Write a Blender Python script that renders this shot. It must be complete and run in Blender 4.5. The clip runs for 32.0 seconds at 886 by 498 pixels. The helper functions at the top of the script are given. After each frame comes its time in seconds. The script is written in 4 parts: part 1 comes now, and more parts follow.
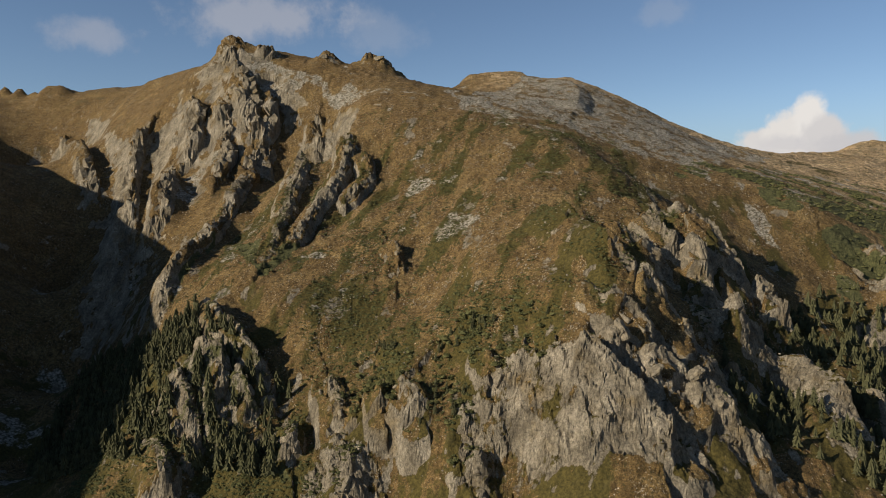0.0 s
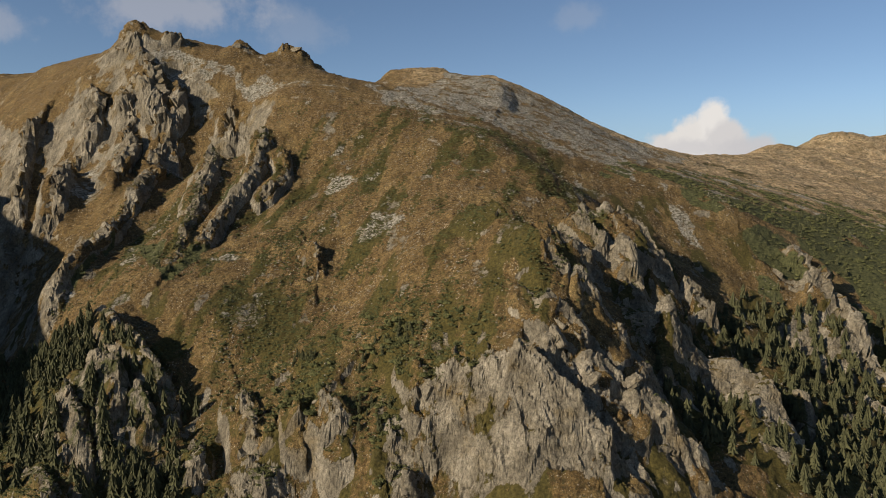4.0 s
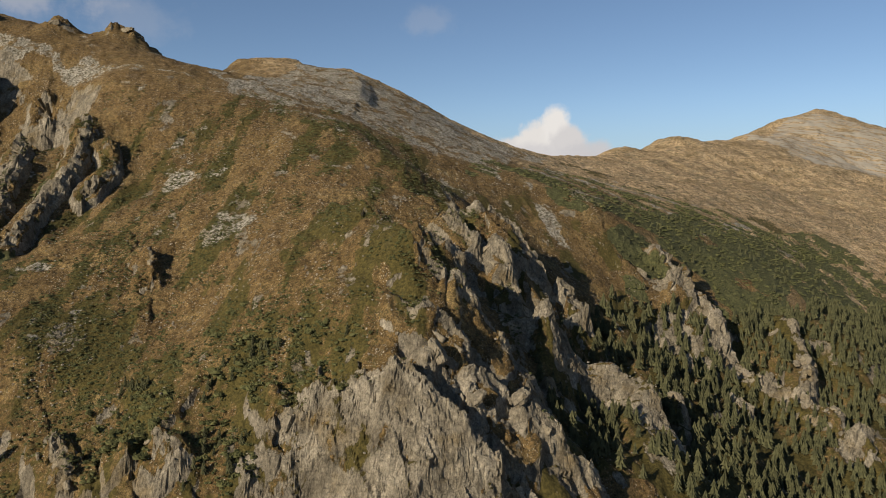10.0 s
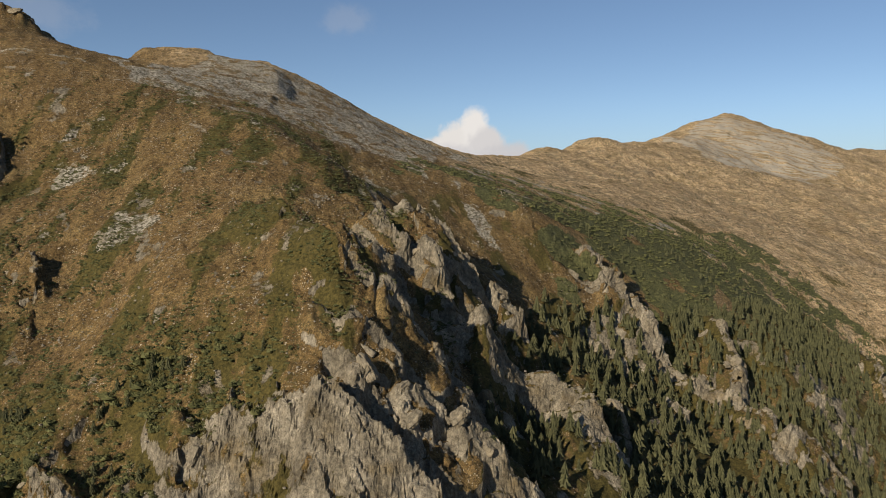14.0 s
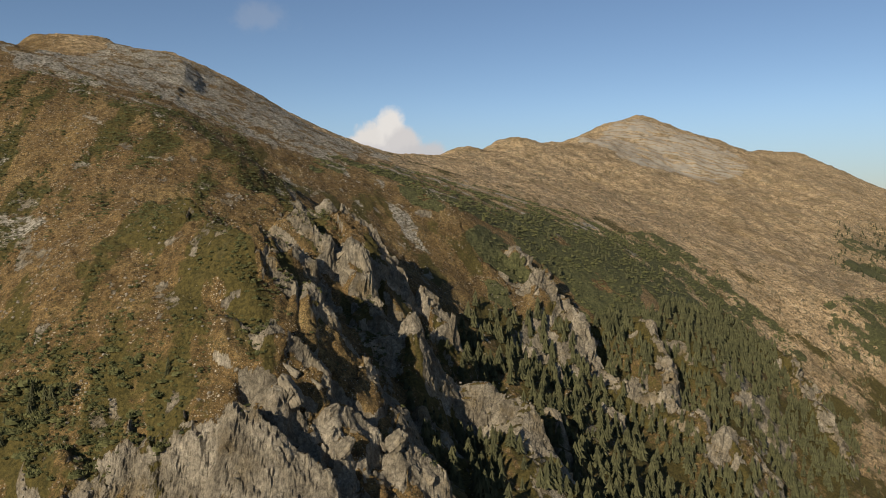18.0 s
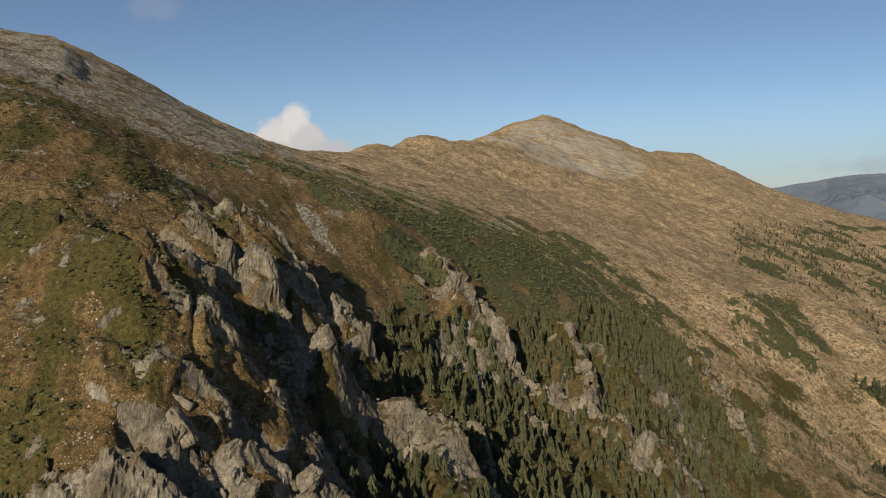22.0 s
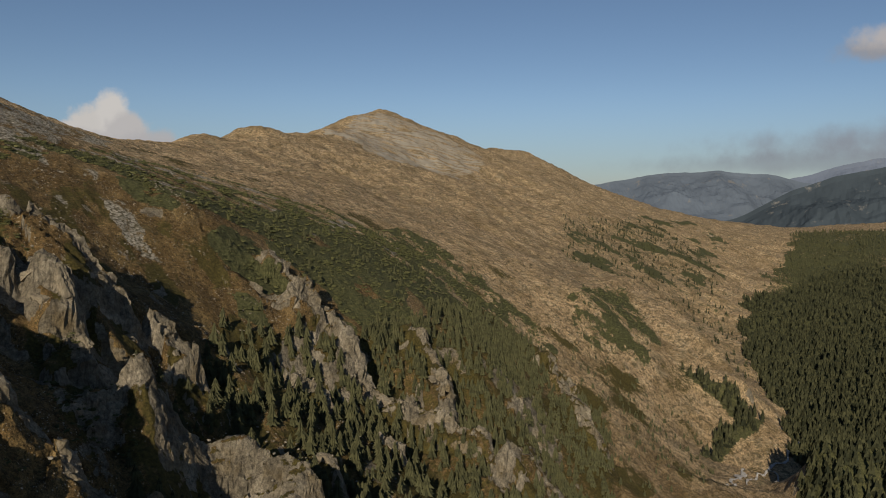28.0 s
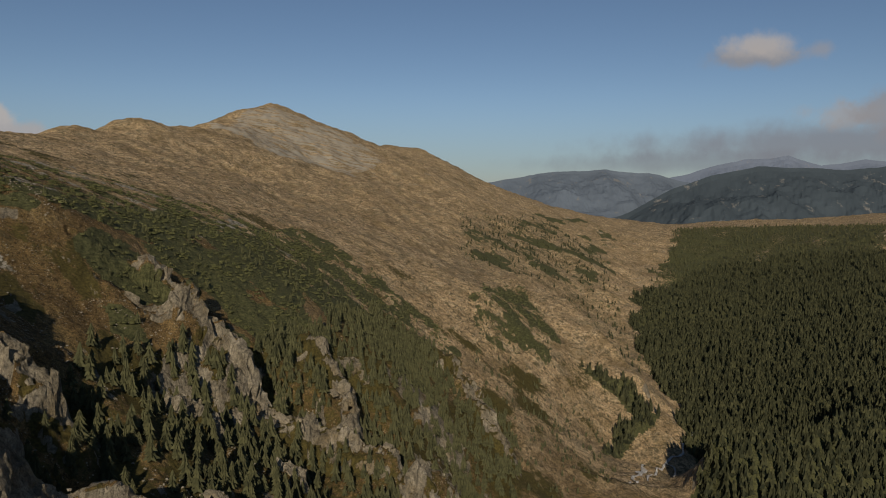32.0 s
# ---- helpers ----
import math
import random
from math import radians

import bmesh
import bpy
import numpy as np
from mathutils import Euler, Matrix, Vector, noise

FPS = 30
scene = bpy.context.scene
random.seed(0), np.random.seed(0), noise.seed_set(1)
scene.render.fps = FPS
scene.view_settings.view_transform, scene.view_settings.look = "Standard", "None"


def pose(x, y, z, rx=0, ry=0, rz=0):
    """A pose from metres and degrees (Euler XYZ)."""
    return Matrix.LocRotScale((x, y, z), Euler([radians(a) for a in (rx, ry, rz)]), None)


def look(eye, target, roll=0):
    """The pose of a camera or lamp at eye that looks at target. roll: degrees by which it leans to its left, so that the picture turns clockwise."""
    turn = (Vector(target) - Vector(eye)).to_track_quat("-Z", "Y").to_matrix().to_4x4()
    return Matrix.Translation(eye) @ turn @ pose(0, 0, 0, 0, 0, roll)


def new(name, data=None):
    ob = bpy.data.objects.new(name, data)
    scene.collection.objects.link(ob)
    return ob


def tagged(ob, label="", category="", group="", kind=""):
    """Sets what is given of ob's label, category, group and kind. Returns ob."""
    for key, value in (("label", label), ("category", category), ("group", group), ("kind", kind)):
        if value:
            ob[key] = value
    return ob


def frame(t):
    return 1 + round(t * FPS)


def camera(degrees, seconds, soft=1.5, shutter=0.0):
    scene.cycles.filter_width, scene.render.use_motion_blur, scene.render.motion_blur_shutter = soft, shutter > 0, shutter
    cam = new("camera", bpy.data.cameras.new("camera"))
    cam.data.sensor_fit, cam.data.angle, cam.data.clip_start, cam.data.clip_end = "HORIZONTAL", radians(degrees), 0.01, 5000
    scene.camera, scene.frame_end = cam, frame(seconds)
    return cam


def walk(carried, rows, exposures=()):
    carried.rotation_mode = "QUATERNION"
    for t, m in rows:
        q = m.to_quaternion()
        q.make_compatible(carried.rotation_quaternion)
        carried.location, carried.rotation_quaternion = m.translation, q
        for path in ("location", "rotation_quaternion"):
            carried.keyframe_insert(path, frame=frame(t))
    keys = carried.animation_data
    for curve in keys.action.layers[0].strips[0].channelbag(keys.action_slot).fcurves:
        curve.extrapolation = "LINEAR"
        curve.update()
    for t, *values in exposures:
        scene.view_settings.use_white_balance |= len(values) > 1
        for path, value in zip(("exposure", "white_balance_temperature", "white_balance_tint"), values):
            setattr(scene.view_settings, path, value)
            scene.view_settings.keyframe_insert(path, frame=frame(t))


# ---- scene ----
# the flight: seconds, place in metres, tilt, roll and heading in degrees
PATH = [
    (0, 0, -0, 260, 86.239, -0.433, -0),
    (1, -0.63, 5.14, 259.9, 86.211, -0.345, -1.665),
    (2, -1.27, 10.25, 259.91, 86.169, -0.26, -3.281),
    (2.5, -1.55, 12.83, 259.92, 86.168, -0.213, -4.051),
    (4.5, -1.91, 23.02, 259.88, 86.133, -0.06, -7.207),
    (5, -1.98, 25.78, 259.79, 86.147, -0.073, -8.037),
    (6, -2.12, 31.41, 259.58, 86.171, -0.103, -9.851),
    (7, -1.99, 37.13, 259.36, 86.192, -0.08, -11.834),
    (8, -1.71, 42.81, 259.17, 86.208, -0.066, -13.838),
    (9, -1.19, 48.44, 258.82, 86.22, -0.097, -15.861),
    (10, -0.64, 54.15, 258.55, 86.22, -0.038, -17.939),
    (11, 0.35, 60.06, 258.41, 86.202, 0.004, -19.935),
    (12, 1.55, 66.02, 258.18, 86.227, 0.001, -21.464),
    (13, 2.89, 71.76, 257.93, 86.252, -0.022, -22.718),
    (14, 4.13, 77.52, 257.95, 86.253, 0.046, -24.252),
    (14.5, 4.72, 80.37, 257.94, 86.254, 0.036, -25.036),
    (16.5, 7.63, 91.44, 257.83, 86.246, -0.057, -28.229),
    (17, 8.17, 94.08, 257.78, 86.246, -0.07, -29.122),
    (18, 9.53, 99.29, 257.78, 86.259, -0.074, -30.81),
    (19, 11.83, 104.53, 258.01, 86.219, -0.048, -32.558),
    (20, 14.06, 109.81, 258.27, 86.17, -0.06, -34.386),
    (21, 16.25, 114.86, 258.44, 86.142, -0.07, -36.195),
    (22, 18.75, 119.69, 258.53, 86.119, -0.009, -38.122),
    (23, 21.5, 124.5, 258.61, 86.063, -0.106, -40.114),
    (24, 24.68, 129.75, 258.97, 85.966, 0.081, -42.343),
    (25, 27.81, 134.93, 259.21, 85.898, 0.154, -44.557),
    (25.5, 29.41, 137.46, 259.32, 85.874, 0.187, -45.606),
    (27.5, 36.38, 147.28, 259.52, 85.771, 0.269, -49.994),
    (28, 38.33, 149.66, 259.65, 85.742, 0.28, -51.111),
    (29, 42.28, 154.33, 259.87, 85.689, 0.313, -53.286),
    (30, 46.14, 158.89, 260.13, 85.652, 0.368, -55.485),
    (31, 50.45, 163.43, 260.28, 85.61, 0.424, -57.65),
    (32, 55.29, 168.05, 260.25, 85.586, 0.416, -59.5),
]
cam = camera(62.97, 32.0, soft=1.0)


def gimbal(x, y, z, tilt, roll, heading):
    return Matrix.Translation((x, y, z)) @ pose(0, 0, 0, 0, 0, heading) @ pose(0, 0, 0, tilt) @ pose(0, 0, 0, 0, 0, roll)


walk(cam, [(t, gimbal(*place)) for t, *place in PATH], [(0, 0.5), (6, 0.5), (13, 0.55), (20, 0.42), (26, 0.16), (32, -0.2)])

# ---- world, sun ----
SUN_AZIMUTH, SUN_HEIGHT = radians(241), radians(25)  # clockwise from +y, above the horizon
world = bpy.data.worlds.new("sky")
scene.world = world
world.use_nodes = True
wn, wl = world.node_tree.nodes, world.node_tree.links
sky = wn.new("ShaderNodeTexSky")
sky.sky_type, sky.sun_disc = "NISHITA", False
sky.sun_elevation, sky.sun_rotation = SUN_HEIGHT, SUN_AZIMUTH
sky.altitude, sky.air_density, sky.dust_density, sky.ozone_density = 2200, 1.0, 0.2, 2.0
wn["Background"].inputs[1].default_value = 0.064


def sky_math(how, a, c=0.0, vector=False):
    node = wn.new("ShaderNodeVectorMath" if vector else "ShaderNodeMath")
    node.operation = how
    for socket, value in zip(node.inputs, (a, c)):
        if isinstance(value, bpy.types.NodeSocket):
            wl.new(value, socket)
        else:
            socket.default_value = value
    return node.outputs["Value" if vector and how == "DOT_PRODUCT" else 0]


def sky_mix(fac, a, c):
    node = wn.new("ShaderNodeMix")
    node.data_type = "RGBA"
    wl.new(fac, node.inputs[0])
    wl.new(a, node.inputs[6])
    node.inputs[7].default_value = (*c, 1)
    return node.outputs[2]


compass = wn.new("ShaderNodeTexCoord").outputs["Generated"]
billow = wn.new("ShaderNodeTexNoise")
wl.new(compass, billow.inputs["Vector"])
billow.inputs["Scale"].default_value, billow.inputs["Detail"].default_value, billow.inputs["Roughness"].default_value = 22.0, 7.0, 0.6
rise = wn.new("ShaderNodeSeparateXYZ")
wl.new(compass, rise.inputs[0])


def soft_cloud(under, heading, up, wide, tall, colour, dense, ragged=1.3, soft=0.55):
    """A soft cloud on the sky: heading and height of its middle and its half sizes, in degrees."""
    h, e = radians(heading), radians(up)
    ahead = Vector((math.sin(h) * math.cos(e), math.cos(h) * math.cos(e), math.sin(e)))
    side = Vector((math.cos(h), -math.sin(h), 0))
    over = side.cross(ahead)
    u = sky_math("DIVIDE", sky_math("DOT_PRODUCT", compass, side, True), math.sin(radians(wide)))
    v = sky_math("DIVIDE", sky_math("DOT_PRODUCT", compass, over, True), math.sin(radians(tall)))
    front = sky_math("GREATER_THAN", sky_math("DOT_PRODUCT", compass, ahead, True), 0.5)
    away = sky_math("SQRT", sky_math("ADD", sky_math("MULTIPLY", u, u), sky_math("MULTIPLY", v, v)))
    body = sky_math("SUBTRACT", sky_math("ADD", 0.75, sky_math("MULTIPLY", sky_math("SUBTRACT", billow.outputs[0], 0.5), ragged * 2)), away)
    edge = wn.new("ShaderNodeMapRange")
    edge.interpolation_type = "SMOOTHSTEP"
    wl.new(body, edge.inputs["Value"])
    edge.inputs["From Min"].default_value, edge.inputs["From Max"].default_value = -0.27 * soft, soft
    edge.inputs["To Max"].default_value = dense
    return sky_mix(sky_math("MULTIPLY", edge.outputs[0], front), under, colour)


haze = wn.new("ShaderNodeMapRange")
haze.interpolation_type = "SMOOTHSTEP"
wl.new(rise.outputs[2], haze.inputs["Value"])
haze.inputs["From Min"].default_value, haze.inputs["From Max"].default_value = 0.14, -0.02
haze.inputs["To Max"].default_value = 0.62
look_up = sky_mix(haze.outputs[0], sky.outputs[0], (2.35, 2.75, 3.35))
look_up = soft_cloud(look_up, -14.0, 13.7, 8.4, 2.8, (5.6, 5.4, 5.6), 0.5, 0.9)
look_up = soft_cloud(look_up, -25.2, 11.7, 3.9, 1.7, (5.2, 5.1, 5.5), 0.4, 0.9)
look_up = soft_cloud(look_up, -4.7, 13.1, 4.5, 2.2, (5.0, 5.1, 5.6), 0.22, 0.9)
look_up = soft_cloud(look_up, 17.2, 13.6, 3.4, 1.7, (5.0, 5.1, 5.6), 0.22, 0.9)
look_up = soft_cloud(look_up, 90.0, 3.7, 27, 2.2, (3.5, 3.45, 3.9), 0.75, 0.45)
look_up = soft_cloud(look_up, 80, 2.4, 20, 1.3, (3.2, 3.2, 3.65), 0.5, 0.4)
look_up = soft_cloud(look_up, 88.2, 5.5, 3.4, 1.5, (6.0, 5.6, 5.5), 0.7, 0.9)
look_up = soft_cloud(look_up, 90.5, 5.5, 3.4, 2.2, (4.6, 4.3, 4.4), 0.7, 0.9)
look_up = soft_cloud(look_up, 82.1, 9.8, 4.5, 1.3, (4.6, 4.4, 4.5), 0.85, 0.7)
look_up = soft_cloud(look_up, 82.5, 10.5, 3.5, 1.3, (7.2, 6.6, 6.3), 0.85, 0.7)
look_up = soft_cloud(look_up, 86.5, 10.0, 2.0, 1.1, (5.2, 5.0, 5.2), 0.6, 0.8)
look_up = soft_cloud(look_up, 26.0, 3.2, 6.6, 1.5, (6.2, 6.0, 6.1), 1, 0.7, 0.35)
look_up = soft_cloud(look_up, 23.6, 4.1, 3.0, 1.5, (7.6, 7.3, 7.1), 1, 0.7, 0.3)
look_up = soft_cloud(look_up, 25.6, 4.6, 3.0, 2.3, (8.4, 8.0, 7.6), 1, 0.7, 0.3)
look_up = soft_cloud(look_up, 26.7, 5.6, 1.5, 2.4, (8.8, 8.4, 8.0), 1, 0.6, 0.3)
look_up = soft_cloud(look_up, 27.8, 4.4, 2.3, 2.0, (7.2, 6.9, 6.8), 1, 0.8, 0.35)
look_up = soft_cloud(look_up, 29.2, 3.8, 2.3, 1.3, (6.4, 6.2, 6.3), 0.9, 0.9, 0.45)
look_up = soft_cloud(look_up, 25.0, 3.9, 2.6, 0.9, (6.3, 6.1, 6.3), 0.6, 0.9)
wl.new(look_up, wn["Background"].inputs[0])
toward_sun = Vector((math.sin(SUN_AZIMUTH) * math.cos(SUN_HEIGHT), math.cos(SUN_AZIMUTH) * math.cos(SUN_HEIGHT), math.sin(SUN_HEIGHT)))
sun = new("sun", bpy.data.lights.new("sun", "SUN"))
sun.data.energy, sun.data.angle, sun.data.color = 4.5, radians(0.53), (1.0, 0.88, 0.72)
sun.matrix_world = look((0, 0, 900), Vector((0, 0, 900)) - toward_sun)

# ---- the lie of the land ----
# crests, edges, feet and floors of the land: x, y, z in metres
LAND = {
    "west_crest": [(-468, 828, 373), (-398, 806, 377), (-356, 785, 367), (-300, 744, 379), (-219, 692, 390), (-190, 671, 395), (-157, 670, 390), (-104, 668, 384), (-56, 676, 380), (-27, 705, 365), (2, 734, 361)],
    "mesa_crest": [(4, 811, 375), (25, 809, 392), (86, 798, 395), (105, 805, 385), (142, 809, 391), (184, 800, 375), (246, 779, 339), (285, 723, 309), (328, 687, 289)],
    "east_shoulder": [(357, 743, 294), (409, 661, 270), (441, 572, 231), (497, 552, 201)],
    "spur_crest": [(-65, 574, 336), (-21, 551, 325), (21, 530, 317), (80, 484, 301), (104, 443, 279), (125, 484, 271), (157, 466, 254), (220, 489, 253), (247, 491, 255)],
    "spur_edge": [(77, 408, 263), (67, 372, 252), (68, 328, 239), (52, 298, 225), (48, 273, 211)],
    "south_face": [(-24, 463, 263), (-43, 372, 222), (-9, 345, 210), (16, 342, 232), (-103, 558, 269)],
    "south_foot": [(-24, 279, 183), (-10, 266, 169), (20, 253, 156), (-20, 264, 152), (56, 240, 175), (-63, 290, 166), (-94, 309, 191)],
    "west_gully": [(-259, 528, 176), (-226, 425, 146), (-191, 343, 128), (-249, 572, 239), (-398, 719, 272), (-116, 336, 207)],
    "west_ribs": [(-156, 408, 223), (-222, 513, 269), (-120, 448, 241), (-168, 617, 341), (-105, 511, 281), (-77, 532, 302)],
    "east_foot": [(148, 312, 154), (155, 294, 172), (180, 330, 166), (262, 338, 137), (409, 356, 84), (279, 362, 137)],
    "far_crest": [(467, 888, 308), (612, 1035, 332), (760, 1121, 360), (905, 1207, 364), (1091, 1328, 391), (1328, 1479, 444), (1499, 1551, 485), (1579, 1497, 451), (1698, 1478, 421), (1862, 1429, 367), (1960, 1490, 394), (2021, 1540, 402), (2091, 1452, 396), (2102, 1268, 306), (2011, 1053, 222), (2200, 974, 187), (2514, 903, 166), (2738, 781, 142)],
    "far_slope": [(799, 966, 274), (1264, 1191, 304), (1294, 987, 242), (1309, 801, 177), (1705, 784, 145), (1182, 631, 114), (1543, 662, 112), (873, 538, 136), (846, 455, 94), (807, 385, 48), (641, 402, 72)],
    "valley_floor": [(1879, 641, 73), (1588, 600, 53), (1213, 503, 30), (972, 402, 23), (807, 319, 26), (666, 317, 19), (621, 298, 20)],
    "forest_slope": [(1614, 453, 49), (1817, 312, 83), (2263, 351, 116), (2281, 128, 159), (2816, 601, 136), (1513, 139, 101), (1158, 143, 65), (933, 146, 45), (1150, 255, 56)],
    "far_plain": [(3049, 1584, 109), (3275, 1002, 110), (3255, 648, 151), (3104, 115, 162), (4132, 1725, 128), (4869, 275, 120)],
    "east_flank": [(55, 269, 207), (52, 294, 225), (87, 312, 228), (94, 312, 210), (113, 351, 212), (140, 376, 229), (194, 437, 223), (173, 383, 211), (185, 365, 184), (141, 327, 183), (136, 336, 205), (230, 382, 173), (208, 342, 166), (262, 358, 154), (295, 340, 146), (312, 338, 136), (391, 387, 157), (414, 460, 183), (292, 432, 200), (271, 688, 298), (635, 866, 286), (805, 898, 261), (832, 801, 229), (1231, 827, 212), (825, 572, 153), (710, 501, 154), (607, 449, 112), (778, 364, 46), (664, 353, 28), (653, 315, 32)],
    "rib_tops": [(88, 303, 219), (157, 386, 214), (95, 296, 202), (162, 326, 176), (258, 354, 149), (300, 322, 130), (226, 382, 179), (303, 441, 192), (43, 292, 216), (176, 379, 194), (155, 335, 166)],
    "behind": [(-900, -300, 60), (-500, -500, 20), (0, -400, 30), (500, -300, 10), (1200, -500, 120), (2500, -900, 300), (4300, -1500, 420), (0, -2500, 200), (-2500, -2000, 200), (2000, -3500, 350)],
    "under_flight": [(0, -60, 90), (0, 40, 95), (20, 120, 110), (-60, 180, 112), (150, 220, 120), (300, 250, 70), (450, 250, 35), (-225, 190, 105), (-400, 0, 60)],
    "west_ridge": [(-500, 700, 348), (-440, 570, 342), (-400, 450, 350), (-360, 330, 330), (-335, 215, 290), (-325, 160, 232), (-320, 90, 220)],
    "far_west": [(-700, 700, 400), (-900, 300, 330), (-1500, 900, 400), (-800, 1500, 300), (-3500, 2000, 300), (-1500, 4000, 200)],
    "far_north": [(300, 1300, 190), (150, 1000, 290), (550, 1300, 200), (900, 1600, 200), (1300, 2000, 230), (600, 2300, 40), (1500, 3200, 20), (2700, 3300, 60), (1900, 2300, 180), (2400, 2000, 150), (3000, 1500, 90), (4000, 2600, 150)],
}


shuffle = np.random.default_rng(5).permutation(2048).astype(np.int32)
turns = np.random.default_rng(6).uniform(0, 2 * math.pi, 2048)
COS_TURN, SIN_TURN = np.cos(turns).astype(np.float32), np.sin(turns).astype(np.float32)


def smooth_noise(x, y, seed=0):
    """Gradient noise over arrays, about -1 to 1."""
    fx, fy = np.floor(x), np.floor(y)
    xi, yi = fx.astype(np.int32), fy.astype(np.int32)
    u, v = (x - fx).astype(np.float32), (y - fy).astype(np.float32)
    row = (shuffle[(xi + seed * 131) & 2047], shuffle[(xi + 1 + seed * 131) & 2047])

    def corner(dx, dy):
        h = shuffle[(row[dx] + yi + dy) & 2047]
        return COS_TURN[h] * (u - dx) + SIN_TURN[h] * (v - dy)

    fu, fv = u * u * u * (u * (6 * u - 15) + 10), v * v * v * (v * (6 * v - 15) + 10)
    low = corner(0, 0) * (1 - fu) + corner(1, 0) * fu
    high = corner(0, 1) * (1 - fu) + corner(1, 1) * fu
    return 1.5 * (low * (1 - fv) + high * fv)


def fractal(x, y, size, octaves, seed=0, ridged=False, gain=0.5):
    total, amp, norm = 0.0, 1.0, 0.0
    for k in range(octaves):
        n = smooth_noise(x / size + 17.3 * k, y / size - 9.1 * k, seed + k)
        total = total + amp * ((1 - 2 * np.abs(n)) if ridged else n)
        norm, amp, size = norm + amp, amp * gain, size / 2.03
    return total / norm


def steps(lo, hi, v):
    s = np.clip((v - lo) / (hi - lo), 0, 1)
    return s * s * (3 - 2 * s)


nodes_xyz = []
for line in LAND.values():
    nodes_xyz += line
KNOTS = np.array(nodes_xyz, float)
SOFT = 9.0


def spread(x, y, kx, ky):
    return np.sqrt((x[:, None] - kx) ** 2 + (y[:, None] - ky) ** 2 + SOFT ** 2)


kern = spread(KNOTS[:, 0], KNOTS[:, 1], KNOTS[:, 0], KNOTS[:, 1]) - 0.0
kern[np.arange(len(KNOTS)), np.arange(len(KNOTS))] -= 3.0
one = np.ones((len(KNOTS), 1))
big = np.block([[kern, one], [one.T, np.zeros((1, 1))]])
WEIGHTS = np.linalg.solve(big, np.append(KNOTS[:, 2], 0.0))


def base_height(x, y):
    out = np.empty(len(x))
    for a in range(0, len(x), 40000):
        b = slice(a, a + 40000)
        out[b] = spread(x[b], y[b], KNOTS[:, 0], KNOTS[:, 1]) @ WEIGHTS[:-1] + WEIGHTS[-1]
    return out


def along(x, y, line):
    """Distance from a line in plan, signed to its right, and the way along it from 0 to 1."""
    best, side, part_way = np.full(len(x), 1e9), np.zeros(len(x)), np.zeros(len(x))
    n = len(line) - 1
    for k in range(n):
        (ax, ay), (bx, by) = line[k][:2], line[k + 1][:2]
        dx, dy = bx - ax, by - ay
        t = np.clip(((x - ax) * dx + (y - ay) * dy) / (dx * dx + dy * dy), 0, 1)
        px, py = x - ax - t * dx, y - ay - t * dy
        d = np.hypot(px, py)
        near = d < best
        best = np.where(near, d, best)
        side = np.where(near, np.sign(px * dy - py * dx), side)
        part_way = np.where(near, (k + t) / n, part_way)
    return best * side, part_way


